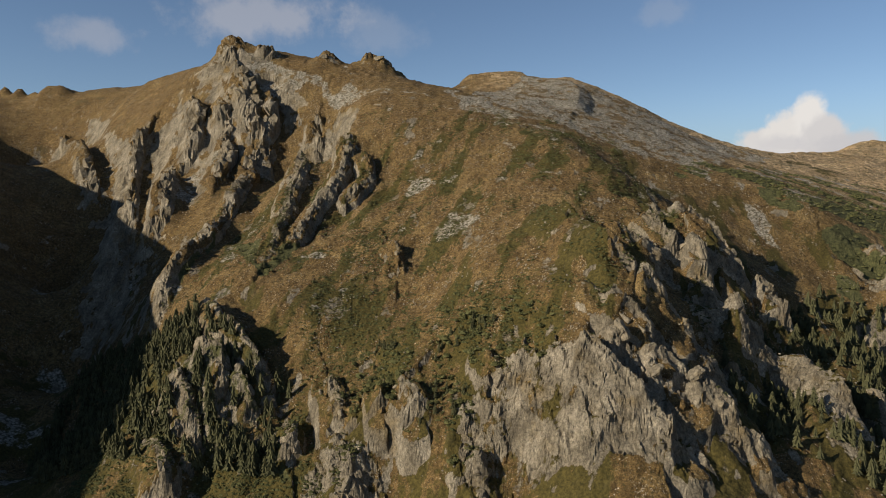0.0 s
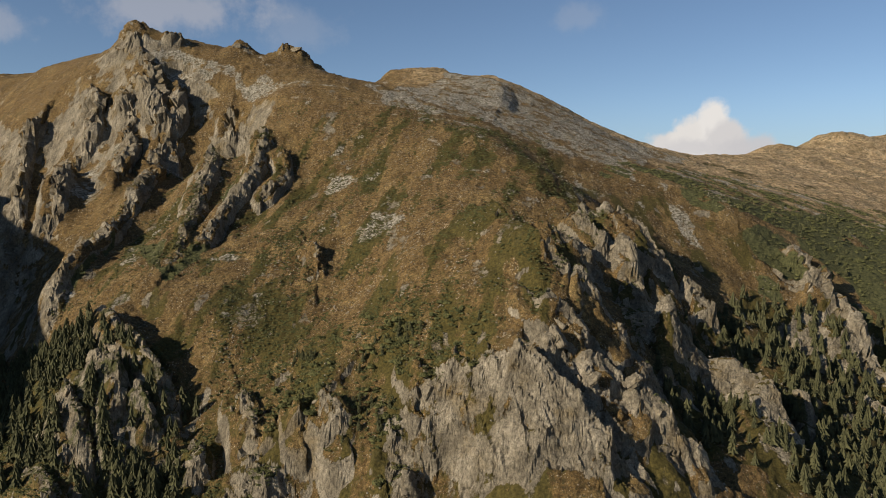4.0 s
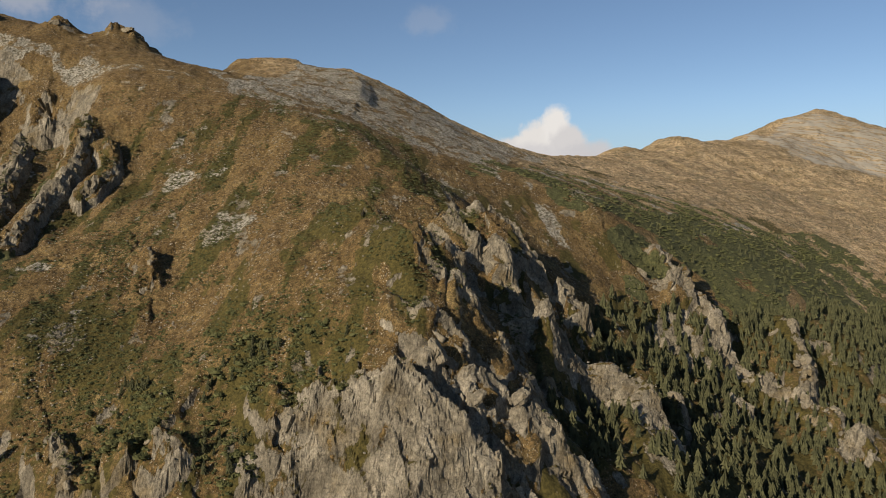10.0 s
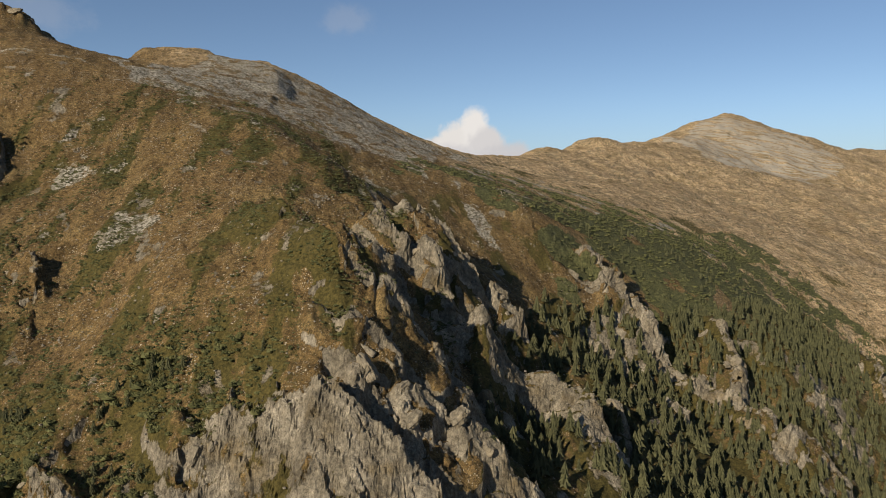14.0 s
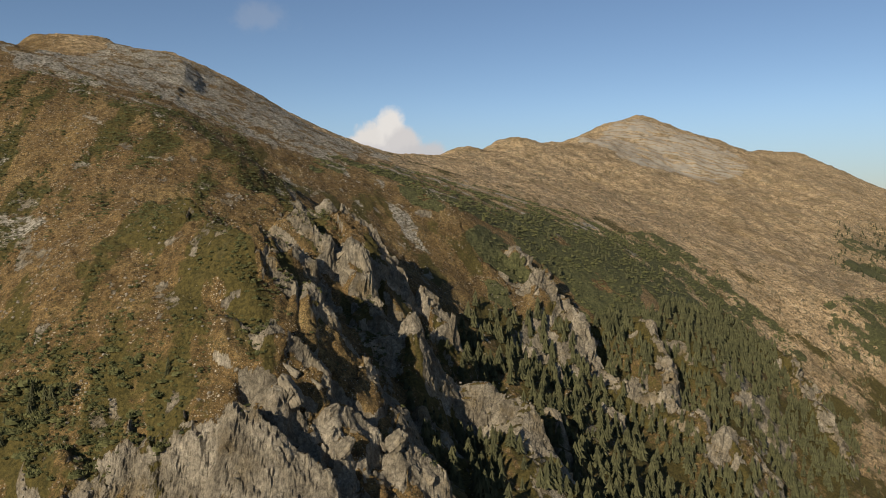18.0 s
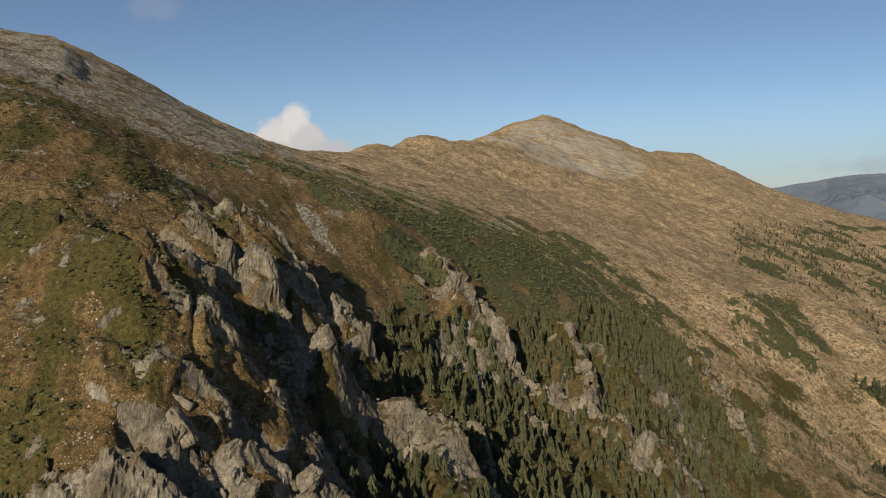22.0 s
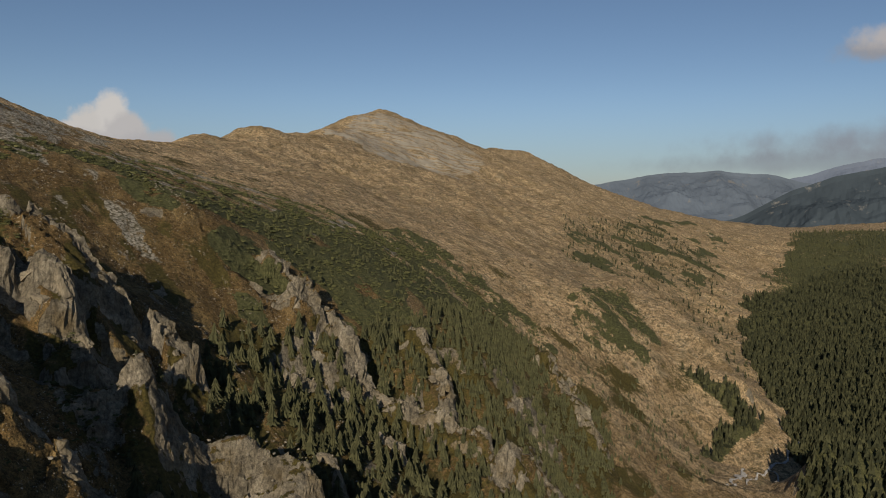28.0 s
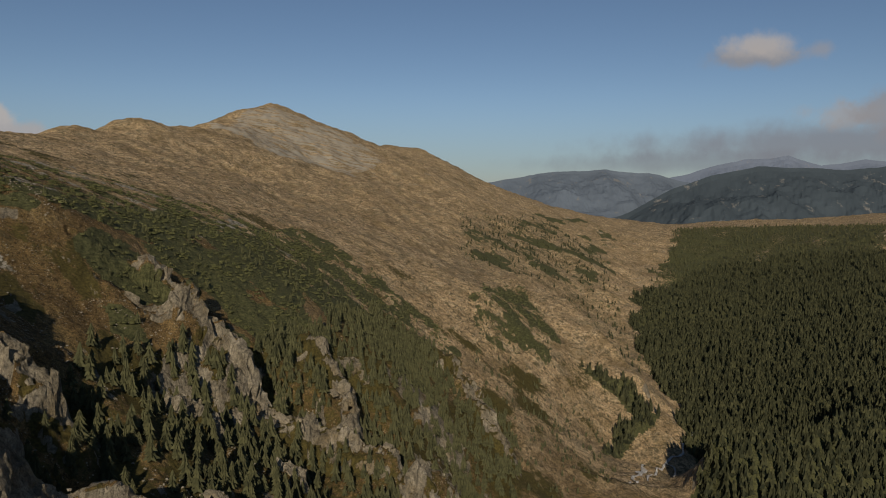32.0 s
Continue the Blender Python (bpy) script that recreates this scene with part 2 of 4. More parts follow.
# rock ribs and spurs: height, breadth to the sunny and to the shaded side, line in plan
RIBS = [
    (11, 20, 5, [(56, 372), (62, 350), (67, 330), (73, 314), (80, 306), (85, 304)]),
    (13, 22, 5, [(80, 306), (88, 303), (95, 299), (102, 295), (108, 290), (112, 283)]),
    (6, 60, 14, [(134, 745), (132, 705), (122, 650), (112, 615)]),
    (13, 16, 4, [(84, 366), (89, 359), (98, 360), (107, 362), (112, 358)]),
    (12, 13, 4, [(109, 391), (115, 381), (121, 369)]),
    (15, 14, 4, [(123, 375), (130, 371), (133, 365), (132, 357)]),
    (19, 22, 5, [(122, 405), (135, 400), (145, 394), (153, 388), (158, 384), (159, 374)]),
    (16, 13, 4, [(163, 381), (171, 382), (176, 379), (178, 369)]),
    (10, 13, 4, [(125, 351), (128, 344), (127, 339)]),
    (22, 30, 5, [(126, 334), (136, 332), (146, 331), (156, 331), (163, 327), (168, 318), (171, 306), (173, 296)]),
    (11, 14, 4, [(66, 287), (70, 284), (74, 282), (79, 280), (83, 279)]),
    (10, 12, 4, [(61, 271), (66, 271), (69, 269)]),
    (12, 14, 5, [(73, 267), (81, 269), (86, 270), (90, 268), (91, 265)]),
    (11, 12, 4, [(73, 263), (78, 264), (78, 258)]),
    (13, 15, 5, [(88, 262), (96, 264), (102, 264), (106, 260), (106, 255)]),
    (11, 14, 5, [(105, 255), (112, 258), (118, 256)]),
    (10, 12, 4, [(119, 300), (126, 303), (131, 296)]),
    (14, 22, 6, [(48, 267), (53, 264), (57, 260), (62, 256), (66, 252), (69, 248), (70, 243)]),
    (11, 14, 4, [(71, 249), (76, 246), (80, 244)]),
    (17, 26, 5, [(262, 434), (273, 426), (280, 417), (284, 405), (284, 390)]),
    (9, 10, 4, [(272, 459), (280, 452), (286, 437)]),
    (12, 16, 5, [(343, 415), (336, 397), (326, 380), (312, 366)]),
    (11, 14, 5, [(284, 392), (292, 378), (299, 366), (304, 354), (308, 342), (312, 335)]),
    (14, 22, 5, [(298, 328), (320, 327), (330, 321), (334, 311)]),
    (10, 8, 3, [(373, 373), (393, 372), (400, 366)]),
    (9, 8, 3, [(501, 406), (494, 388), (477, 366)]),
    (9, 12, 4, [(509, 436), (527, 429), (527, 414)]),
    (9, 10, 4, [(202, 337), (205, 331), (200, 320)]),
    (8, 8, 4, [(250, 356), (258, 354), (261, 347)]),
    (9, 11, 4, [(227, 389), (240, 385), (245, 375)]),
    (14, 22, 8, [(-177, 645), (-164, 622), (-152, 601), (-141, 581)]),
    (10, 16, 6, [(-215, 638), (-205, 616), (-202, 597), (-205, 584)]),
    (10, 16, 6, [(-185, 620), (-172, 594), (-167, 566), (-164, 531)]),
    (12, 17, 6, [(-257, 643), (-260, 621), (-250, 581), (-224, 520), (-208, 481)]),
    (9, 14, 6, [(-144, 618), (-140, 603), (-144, 582), (-147, 552)]),
    (9, 13, 6, [(-220, 592), (-198, 529), (-191, 498), (-190, 482)]),
    (9, 13, 6, [(-100, 596), (-100, 564), (-98, 508), (-97, 452), (-96, 392)]),
    (8, 12, 6, [(-67, 532), (-64, 504), (-69, 477), (-78, 450), (-86, 417)]),
    (6, 10, 5, [(-52, 501), (-48, 481), (-57, 461)]),
    (10, 16, 6, [(-388, 755), (-310, 633), (-292, 608)]),
    (9, 13, 6, [(-141, 543), (-140, 492), (-143, 455), (-148, 421), (-151, 394), (-150, 370)]),
    (6, 8, 4, [(-29, 396), (-24, 381), (-24, 368)]),
    (12, 10, 5, [(-109, 313), (-97, 306), (-91, 294)]),
    (11, 9, 5, [(-117, 309), (-107, 297), (-103, 287)]),
    (10, 9, 5, [(-89, 303), (-82, 298), (-77, 292)]),
    (11, 10, 5, [(-118, 287), (-109, 277), (-106, 263)]),
    (9, 8, 5, [(-118, 347), (-101, 328), (-86, 314), (-75, 305)]),
    (8, 9, 5, [(-49, 302), (-45, 290), (-42, 279)]),
    (5, 9, 5, [(-38, 285), (-36, 277)]),
    (6, 8, 4, [(-27, 285), (-24, 278)]),
    (7, 10, 5, [(-19, 284), (-12, 279), (-9, 273)]),
    (5, 7, 4, [(16, 287), (22, 276), (20, 273)]),
    (6, 7, 4, [(30, 278), (28, 273), (25, 271)]),
    (4, 6, 4, [(41, 272), (38, 267)]),
    (10, 10, 5, [(-65, 290), (-60, 283), (-59, 277)]),
    (9, 10, 6, [(-36, 269), (-33, 263), (-38, 256)]),
    (9, 12, 6, [(11, 261), (13, 253), (14, 245)]),
    (27, 60, 45, [(992, 601), (888, 467), (811, 382), (777, 350)]),
    (66, 90, 55, [(598, 280), (625, 245), (653, 215), (700, 185), (755, 156), (900, 70)]),
    (8, 13, 8, [(503, 408), (484, 371)]),
    (8, 20, 12, [(532, 446), (500, 403), (485, 373)]),
]


GRASSY = (0, 2)  # ribs that the turf covers

# flat-topped heads with steep edges: height, softness of the edge, outline in plan
TABLES = [
    (4, 16, [(24, 806), (40, 795), (70, 790), (90, 796), (92, 830), (26, 836)]),
    (3, 16, [(112, 800), (128, 794), (146, 800), (152, 822), (118, 830)]),
    (4, 10, [(-196, 664), (-172, 660), (-160, 670), (-176, 690), (-200, 684)]),
]

# craggy heads on the crest: place, height, breadth
KNOLLS = [(-105, 673, 8, 13), (-72, 682, 6, 11), (-55, 683, 10, 16), (-36, 692, 6, 9), (-22, 710, 9, 9), (-10, 716, 8, 8), (-196, 676, 8, 22), (-160, 675, 5, 12), (-434, 817, 13, 24), (-480, 832, 11, 10), (-462, 826, 7, 8), (-500, 840, 10, 9), (106, 804, -7, 13), (5, 805, -6, 14)]


def rib_field(x, y):
    """How much the ribs raise the ground, and how near a point is to one, 0 to 1."""
    up, cut, close, body = np.zeros((4, len(x)))
    wx = x + 3 * fractal(x, y, 28, 3, 31)
    wy = y + 3 * fractal(x, y, 28, 3, 47)
    for number, (tall, sunny, shaded, line) in enumerate(RIBS):
        xs, ys = [p[0] for p in line], [p[1] for p in line]
        reach = max(sunny, shaded) * 1.2 + 32
        box = (x > min(xs) - reach) & (x < max(xs) + reach) & (y > min(ys) - reach) & (y < max(ys) + reach)
        if not box.any():
            continue
        s, u = along(wx[box], wy[box], line)
        run = sum(math.dist(p, q) for p, q in zip(line, line[1:]))
        p = np.where(s > 0, np.clip(1 - s / sunny, 0, 1) ** 0.8, np.clip(1 + s / shaded, 0, 1))
        ends = steps(0, 0.15, u) * steps(0, 0.15, 1 - u) * 0.7 + 0.3
        block = np.floor(u * run / (3 + 0.5 * tall) + 0.7 * fractal(x[box], y[box], 11, 2, 91)).astype(int)
        stand = 0.72 + 0.4 * (shuffle[(block * 37 + number * 101) & 2047] / 2047)
        crest = tall * ends * p * (stand if sunny < 50 else 1.0)
        if sunny < 50:
            wide = 5 + 0.9 * shaded
            cut[box] = np.maximum(cut[box], 0.7 * tall * ends * np.exp(-((s + shaded + wide) / wide) ** 2))
        up[box] = np.maximum(up[box], crest)
        body[box] = np.maximum(body[box], p)
        if sunny <= 40 and number not in GRASSY:
            p = np.where(s > 0, np.clip(1 - s / (0.75 * sunny), 0, 1), p)
            close[box] = np.maximum(close[box], p * min(1, tall / 8))
    up = up - cut * (1 - steps(0.0, 0.35, body))
    for tall, soft, outline in TABLES:
        xs, ys = [p[0] for p in outline], [p[1] for p in outline]
        box = (x > min(xs) - 20) & (x < max(xs) + 20) & (y > min(ys) - 20) & (y < max(ys) + 20)
        if box.any():
            d, _ = along(wx[box], wy[box], outline + outline[:1])
            d = np.where(inside(wx[box], wy[box], outline), np.abs(d), -np.abs(d))
            p = steps(-0.5 * soft, 0.5 * soft, d)
            up[box] += tall * p
            close[box] = np.maximum(close[box], 0.3 * np.minimum(p, 1 - p))
    for kx, ky, tall, broad in KNOLLS:
        d = np.hypot(wx - kx, wy - ky) / broad
        if d.min() > 1.6:
            continue
        p = np.clip(1.25 - d, 0, 1)
        up = up + tall * p
        close = np.maximum(close, 0.52 * np.clip(p, 0, 0.7))
    return up, close


# where what grows or lies: outlines in plan
COVER = {
    "dwarf_pine": [[(255, 513), (381, 573), (443, 558), (553, 567), (583, 527), (594, 499), (569, 461), (455, 431), (435, 454), (392, 447), (404, 485), (366, 490), (330, 496), (285, 497), (252, 491)], [(249, 465), (287, 477), (279, 448), (306, 448), (309, 428), (277, 402), (265, 420), (262, 453)], [(236, 435), (248, 434), (244, 421), (232, 419)], [(331, 446), (362, 443), (333, 409), (315, 405), (312, 420)], [(226, 512), (243, 509), (263, 501), (237, 486), (223, 497)], [(247, 477), (269, 485), (287, 482), (278, 451), (260, 431), (248, 435), (246, 451), (244, 463)], [(296, 493), (358, 518), (395, 504), (408, 483), (355, 435), (316, 411), (311, 420), (318, 446), (309, 466), (297, 478)], [(504, 614), (574, 620), (592, 569), (585, 518), (564, 474), (478, 459), (469, 490), (439, 506), (439, 542)], [(667, 501), (810, 546), (885, 544), (803, 468), (709, 432), (646, 441), (635, 470)], [(-128, 425), (-90, 405), (-93, 421), (-83, 437), (-82, 475), (-70, 467), (-77, 441), (-86, 415), (-85, 393), (-97, 370)], [(-150, 396), (-146, 422), (-138, 450), (-139, 429), (-145, 397)]],
    "flank_forest": [[(105, 300), (115, 268), (200, 262), (320, 290), (450, 325), (450, 343), (174, 328), (123, 315)], [(216, 411), (257, 417), (336, 425), (516, 490), (554, 448), (529, 395), (450, 343), (174, 328), (176, 348), (168, 363)], [(162, 363), (176, 348), (174, 328), (123, 315), (122, 330)]],
    "valley_forest": [[(1369, 537), (1902, 521), (2053, 333), (2013, 60), (600, 60), (560, 200), (592, 268), (644, 272), (741, 301), (864, 353), (1059, 437)], [(754, 428), (772, 380), (774, 335), (689, 344), (640, 350), (742, 365)]],
    "thin_forest": [[(1357, 890), (1843, 897), (1654, 687), (1206, 501), (881, 377), (837, 394), (914, 481), (1031, 602), (927, 648)]],
    "pine_stripes": [[(182, 548), (221, 563), (329, 643), (404, 621), (492, 609), (558, 586), (467, 544), (365, 523), (285, 509), (231, 509), (199, 514), (168, 510)]],
    "cliff": [[(12, 276), (31, 273), (43, 272), (52, 271), (67, 266), (79, 258), (87, 250), (93, 240), (13, 260)], [(4, 274), (26, 279), (47, 272), (57, 261), (68, 247), (84, 233), (85, 232), (2, 253), (10, 263)], [(-54, 278), (-40, 278), (-26, 270), (-21, 260), (-55, 264)]],
    "foot_scrub": [[(-28, 313), (-20, 308), (-26, 301), (-32, 296), (-35, 301)], [(6, 302), (23, 303), (25, 300), (14, 292), (2, 293), (-6, 294), (-8, 295)], [(-6, 287), (11, 280), (5, 272), (-9, 268), (-18, 272), (-20, 274), (-11, 273)], [(42, 294), (47, 290), (43, 286)]],
    "far_forest": [[(2436, 694), (2802, 579), (2858, 349), (2651, 122), (1937, 132), (1972, 326), (1833, 507), (1419, 530), (1804, 606), (2073, 636)]],
    "west_forest": [[(-205, 355), (-195, 396), (-149, 366), (-116, 338), (-95, 318), (-77, 311), (-65, 302), (-74, 291), (-58, 267), (-171, 296)]],
    "open_forest": [[(605, 479), (649, 444), (698, 409), (675, 363), (566, 317), (450, 343), (529, 395)]],
    "scree": [[(-2, 553), (83, 774), (167, 755), (238, 716), (329, 720), (184, 538), (132, 533), (94, 545), (37, 545)], [(-215, 679), (-187, 670), (-157, 669), (-4, 581), (-58, 583), (-101, 631), (-149, 632)]],
    "streaks": [[(1075, 1320), (1417, 1534), (1469, 1458), (1532, 1335), (1560, 1228), (1315, 1128), (1148, 1085), (1021, 1089), (1057, 1187)]],
    "pale_strip": [[(208, 490), (220, 486), (218, 465), (212, 446), (205, 448), (206, 467)], [(424, 569), (456, 576), (437, 550), (398, 535)], [(365, 564), (416, 571), (398, 554), (362, 553)]],
    "far_moor": [[(1126, 745), (1500, 850), (1908, 953), (2227, 924), (2023, 766), (1750, 690), (1457, 624), (1290, 593), (1128, 637), (1002, 648)]],
    "heath": [[(11, 540), (50, 505), (87, 449), (154, 493), (202, 471), (134, 408), (97, 407), (55, 443)]],
}


def inside(x, y, outline):
    hit = np.zeros(len(x), bool)
    for (ax, ay), (bx, by) in zip(outline, outline[1:] + outline[:1]):
        if ay != by:
            hit ^= ((ay > y) != (by > y)) & (x < (bx - ax) * (y - ay) / (by - ay) + ax)
    return hit


WANDER = {}


def cover(name, x, y):
    """1 within the outlines of that cover, with ragged edges, else 0."""
    size = np.clip(np.hypot(x - 20, y - 80) / 30, 6, 40) * (0.35 if name in ("foot_scrub", "cliff") else 1.0)
    key = (len(x), x[0], y[0], x[-1], y[-1])
    if key not in WANDER:
        WANDER.clear()
        WANDER[key] = (fractal(x, y, 60, 4, 71), fractal(x, y, 60, 4, 83))
    wx, wy = x + size * WANDER[key][0], y + size * WANDER[key][1]
    return np.any([inside(wx, wy, o) for o in COVER[name]], axis=0).astype(float)


def fall_line(x, y):
    """Plan coordinates across and down the south face."""
    return 0.96 * x - 0.29 * y, 0.29 * x + 0.96 * y


def facets(x, y, size, seed):
    """Tilted, broken planes, as jointed bedrock has them: the height of the block that a point lies on."""
    u, v = x / size, y / size
    iu, iv = np.floor(u).astype(np.int64), np.floor(v).astype(np.int64)
    best, out = np.full(len(x), 1e9), np.zeros(len(x))
    for a in (-1, 0, 1):
        for c in (-1, 0, 1):
            h = ((iu + a) * 73856093 ^ (iv + c) * 19349663 ^ seed * 83492791) & 0x7FFFFFFF
            h = ((h ^ (h >> 13)) * 1274126177) & 0x7FFFFFFF
            r1, r2, r3, r4, r5 = ((h >> k) % 1024 / 1023.0 for k in (0, 5, 9, 14, 19))
            du, dv = u - (iu + a + r1), v - (iv + c + r2)
            d = du * du + dv * dv
            block = (r3 - 0.5) * 1.1 + 1.6 * (r4 - 0.5) * du + 1.6 * (r5 - 0.5) * dv
            near = d < best
            best, out = np.where(near, d, best), np.where(near, block, out)
    return out


def blocks_3d(p, size, seed):
    """The same in space: how far a broken face stands out at each point of p."""
    q = p / size
    cell = np.floor(q).astype(np.int64)
    best, out = np.full(len(p), 1e9), np.zeros(len(p))
    for a in (-1, 0, 1):
        for c in (-1, 0, 1):
            for e in (-1, 0, 1):
                n = cell + (a, c, e)
                h = (n[:, 0] * 73856093 ^ n[:, 1] * 19349663 ^ n[:, 2] * 83492791 ^ seed * 51787) & 0x7FFFFFFF
                h = ((h ^ (h >> 13)) * 1274126177) & 0x7FFFFFFF
                r = [(h >> k) % 1024 / 1023.0 for k in (0, 4, 8, 12, 15, 18, 20)]
                off = q - n - np.stack(r[:3], -1)
                d = (off * off).sum(1)
                block = (r[3] - 0.5) * 1.2 + 1.3 * ((r[4] - 0.5) * off[:, 0] + (r[5] - 0.5) * off[:, 1] + (r[6] - 0.5) * off[:, 2])
                near = d < best
                best, out = np.where(near, d, best), np.where(near, block, out)
    return out


def height(x, y, detail=True):
    h = base_height(x, y)
    far = np.hypot(x - 20, y - 80)
    up, close = rib_field(x, y)
    h = h + up - 2.0 * steps(0.0, 0.5, close)
    h = h + fractal(x, y, 150, 5, 3, True) * np.clip(far / 100, 1.5, 16) * 0.4
    h = h + fractal(x, y, 26, 4, 8) * 1.5 + fractal(x, y, 9, 3, 9, True) * 0.7
    h = h + (fractal(x, y, 70, 5, 19, True, 0.6) * 6.0 + fractal(x, y, 190, 4, 23, True) * 6.0) * steps(600, 1100, far)
    a, d = fall_line(x, y)
    h = h + fractal(a, d * 0.3, 14, 3, 12, True) * 0.9 * steps(700, 400, far)
    if detail:
        scale = np.clip(far / 330, 0.8, 2.2)
        wall = cover("cliff", x, y)
        rough = np.maximum(steps(0.1, 0.5, close), wall)
        wx, wy = a + 1.5 * fractal(x, y, 9, 2, 75), d * 0.7 + 1.5 * fractal(x, y, 9, 2, 76)
        h = h + rough * scale * (fractal(x, y, 17, 4, 61, True) * 1.3 + facets(wx, wy, 7.0, 5) * 0.5)
        h = h + (fractal(x, y, 5.0, 2, 65) * 0.5 + fractal(x, y, 2.2, 2, 66) * 0.32) * steps(700, 450, far)
        h = h + steps(400, 600, far) * steps(1100, 800, far) * (fractal(x, y, 11, 3, 67, True) * 1.1 + rough * fractal(x, y, 26, 4, 68, True) * 4.0)
    return h


# ---- the ground: one sheet, finer near the flight ----
def ground_grid():
    az = np.radians(np.concatenate([np.arange(-50, -30, 0.25), np.arange(-30, 72, 0.125), np.arange(72, 110, 0.25), np.arange(110, 310, 4.0)]))
    rings = [0.5]
    while rings[-1] < 5200:
        r = rings[-1]
        rings.append(r * (1.5 if r < 20 else 1.025 if r < 140 else 1.0031 if r < 420 else 1.0042 if r < 760 else 1.0052 if r < 2300 else 1.012))
    rad = np.array(rings)
    x = (20 + rad[:, None] * np.sin(az)[None]).ravel()
    y = (60 + rad[:, None] * np.cos(az)[None]).ravel()
    return x, y, len(rad), len(az)


def sheet(name, x, y, z, nr, na, closed=True):
    """A mesh from rows and columns of points."""
    i = np.arange(nr - 1)[:, None] * na
    j = np.arange(na if closed else na - 1)[None]
    k = (j + 1) % na
    quads = np.stack([i + j, i + na + j, i + na + k, i + k], -1).reshape(-1, 4)
    return raw_mesh(name, np.stack([x, y, z], -1), quads)


def raw_mesh(name, verts, faces):
    """A mesh from an array of points and an array of faces of one size."""
    me = bpy.data.meshes.new(name)
    n = faces.shape[1]
    me.vertices.add(len(verts))
    me.vertices.foreach_set("co", np.asarray(verts, np.float32).ravel())
    me.loops.add(faces.size)
    me.loops.foreach_set("vertex_index", faces.astype(np.int32).ravel())
    me.polygons.add(len(faces))
    me.polygons.foreach_set("loop_start", np.arange(0, faces.size, n, dtype=np.int32))
    me.polygons.foreach_set("loop_total", np.full(len(faces), n, np.int32))
    me.polygons.foreach_set("use_smooth", np.zeros(len(faces), bool))
    me.update(calc_edges=True)
    return me


def slope_at(x, y, step=3.0):
    return np.hypot(height(x + step, y, False) - height(x - step, y, False), height(x, y + step, False) - height(x, y - step, False)) / (2 * step)


def stripe(x, y):
    a, d = fall_line(x, y)
    return fractal(a, d * 0.35, 15, 4, 103)


def band(x, y):
    """Stripes that follow the shoulder's contours."""
    return fractal(0.2 * (0.9 * x - 0.44 * y), 0.44 * x + 0.9 * y, 14, 3, 113)


def grid_normals(x, y, z, nr, na):
    p = np.stack([x, y, z], -1).reshape(nr, na, 3)
    n = np.cross(np.gradient(p, axis=1), np.gradient(p, axis=0)).reshape(-1, 3)
    n /= np.maximum(np.linalg.norm(n, axis=1), 1e-6)[:, None]
    return np.where(n[:, 2:] < 0, -n, n)


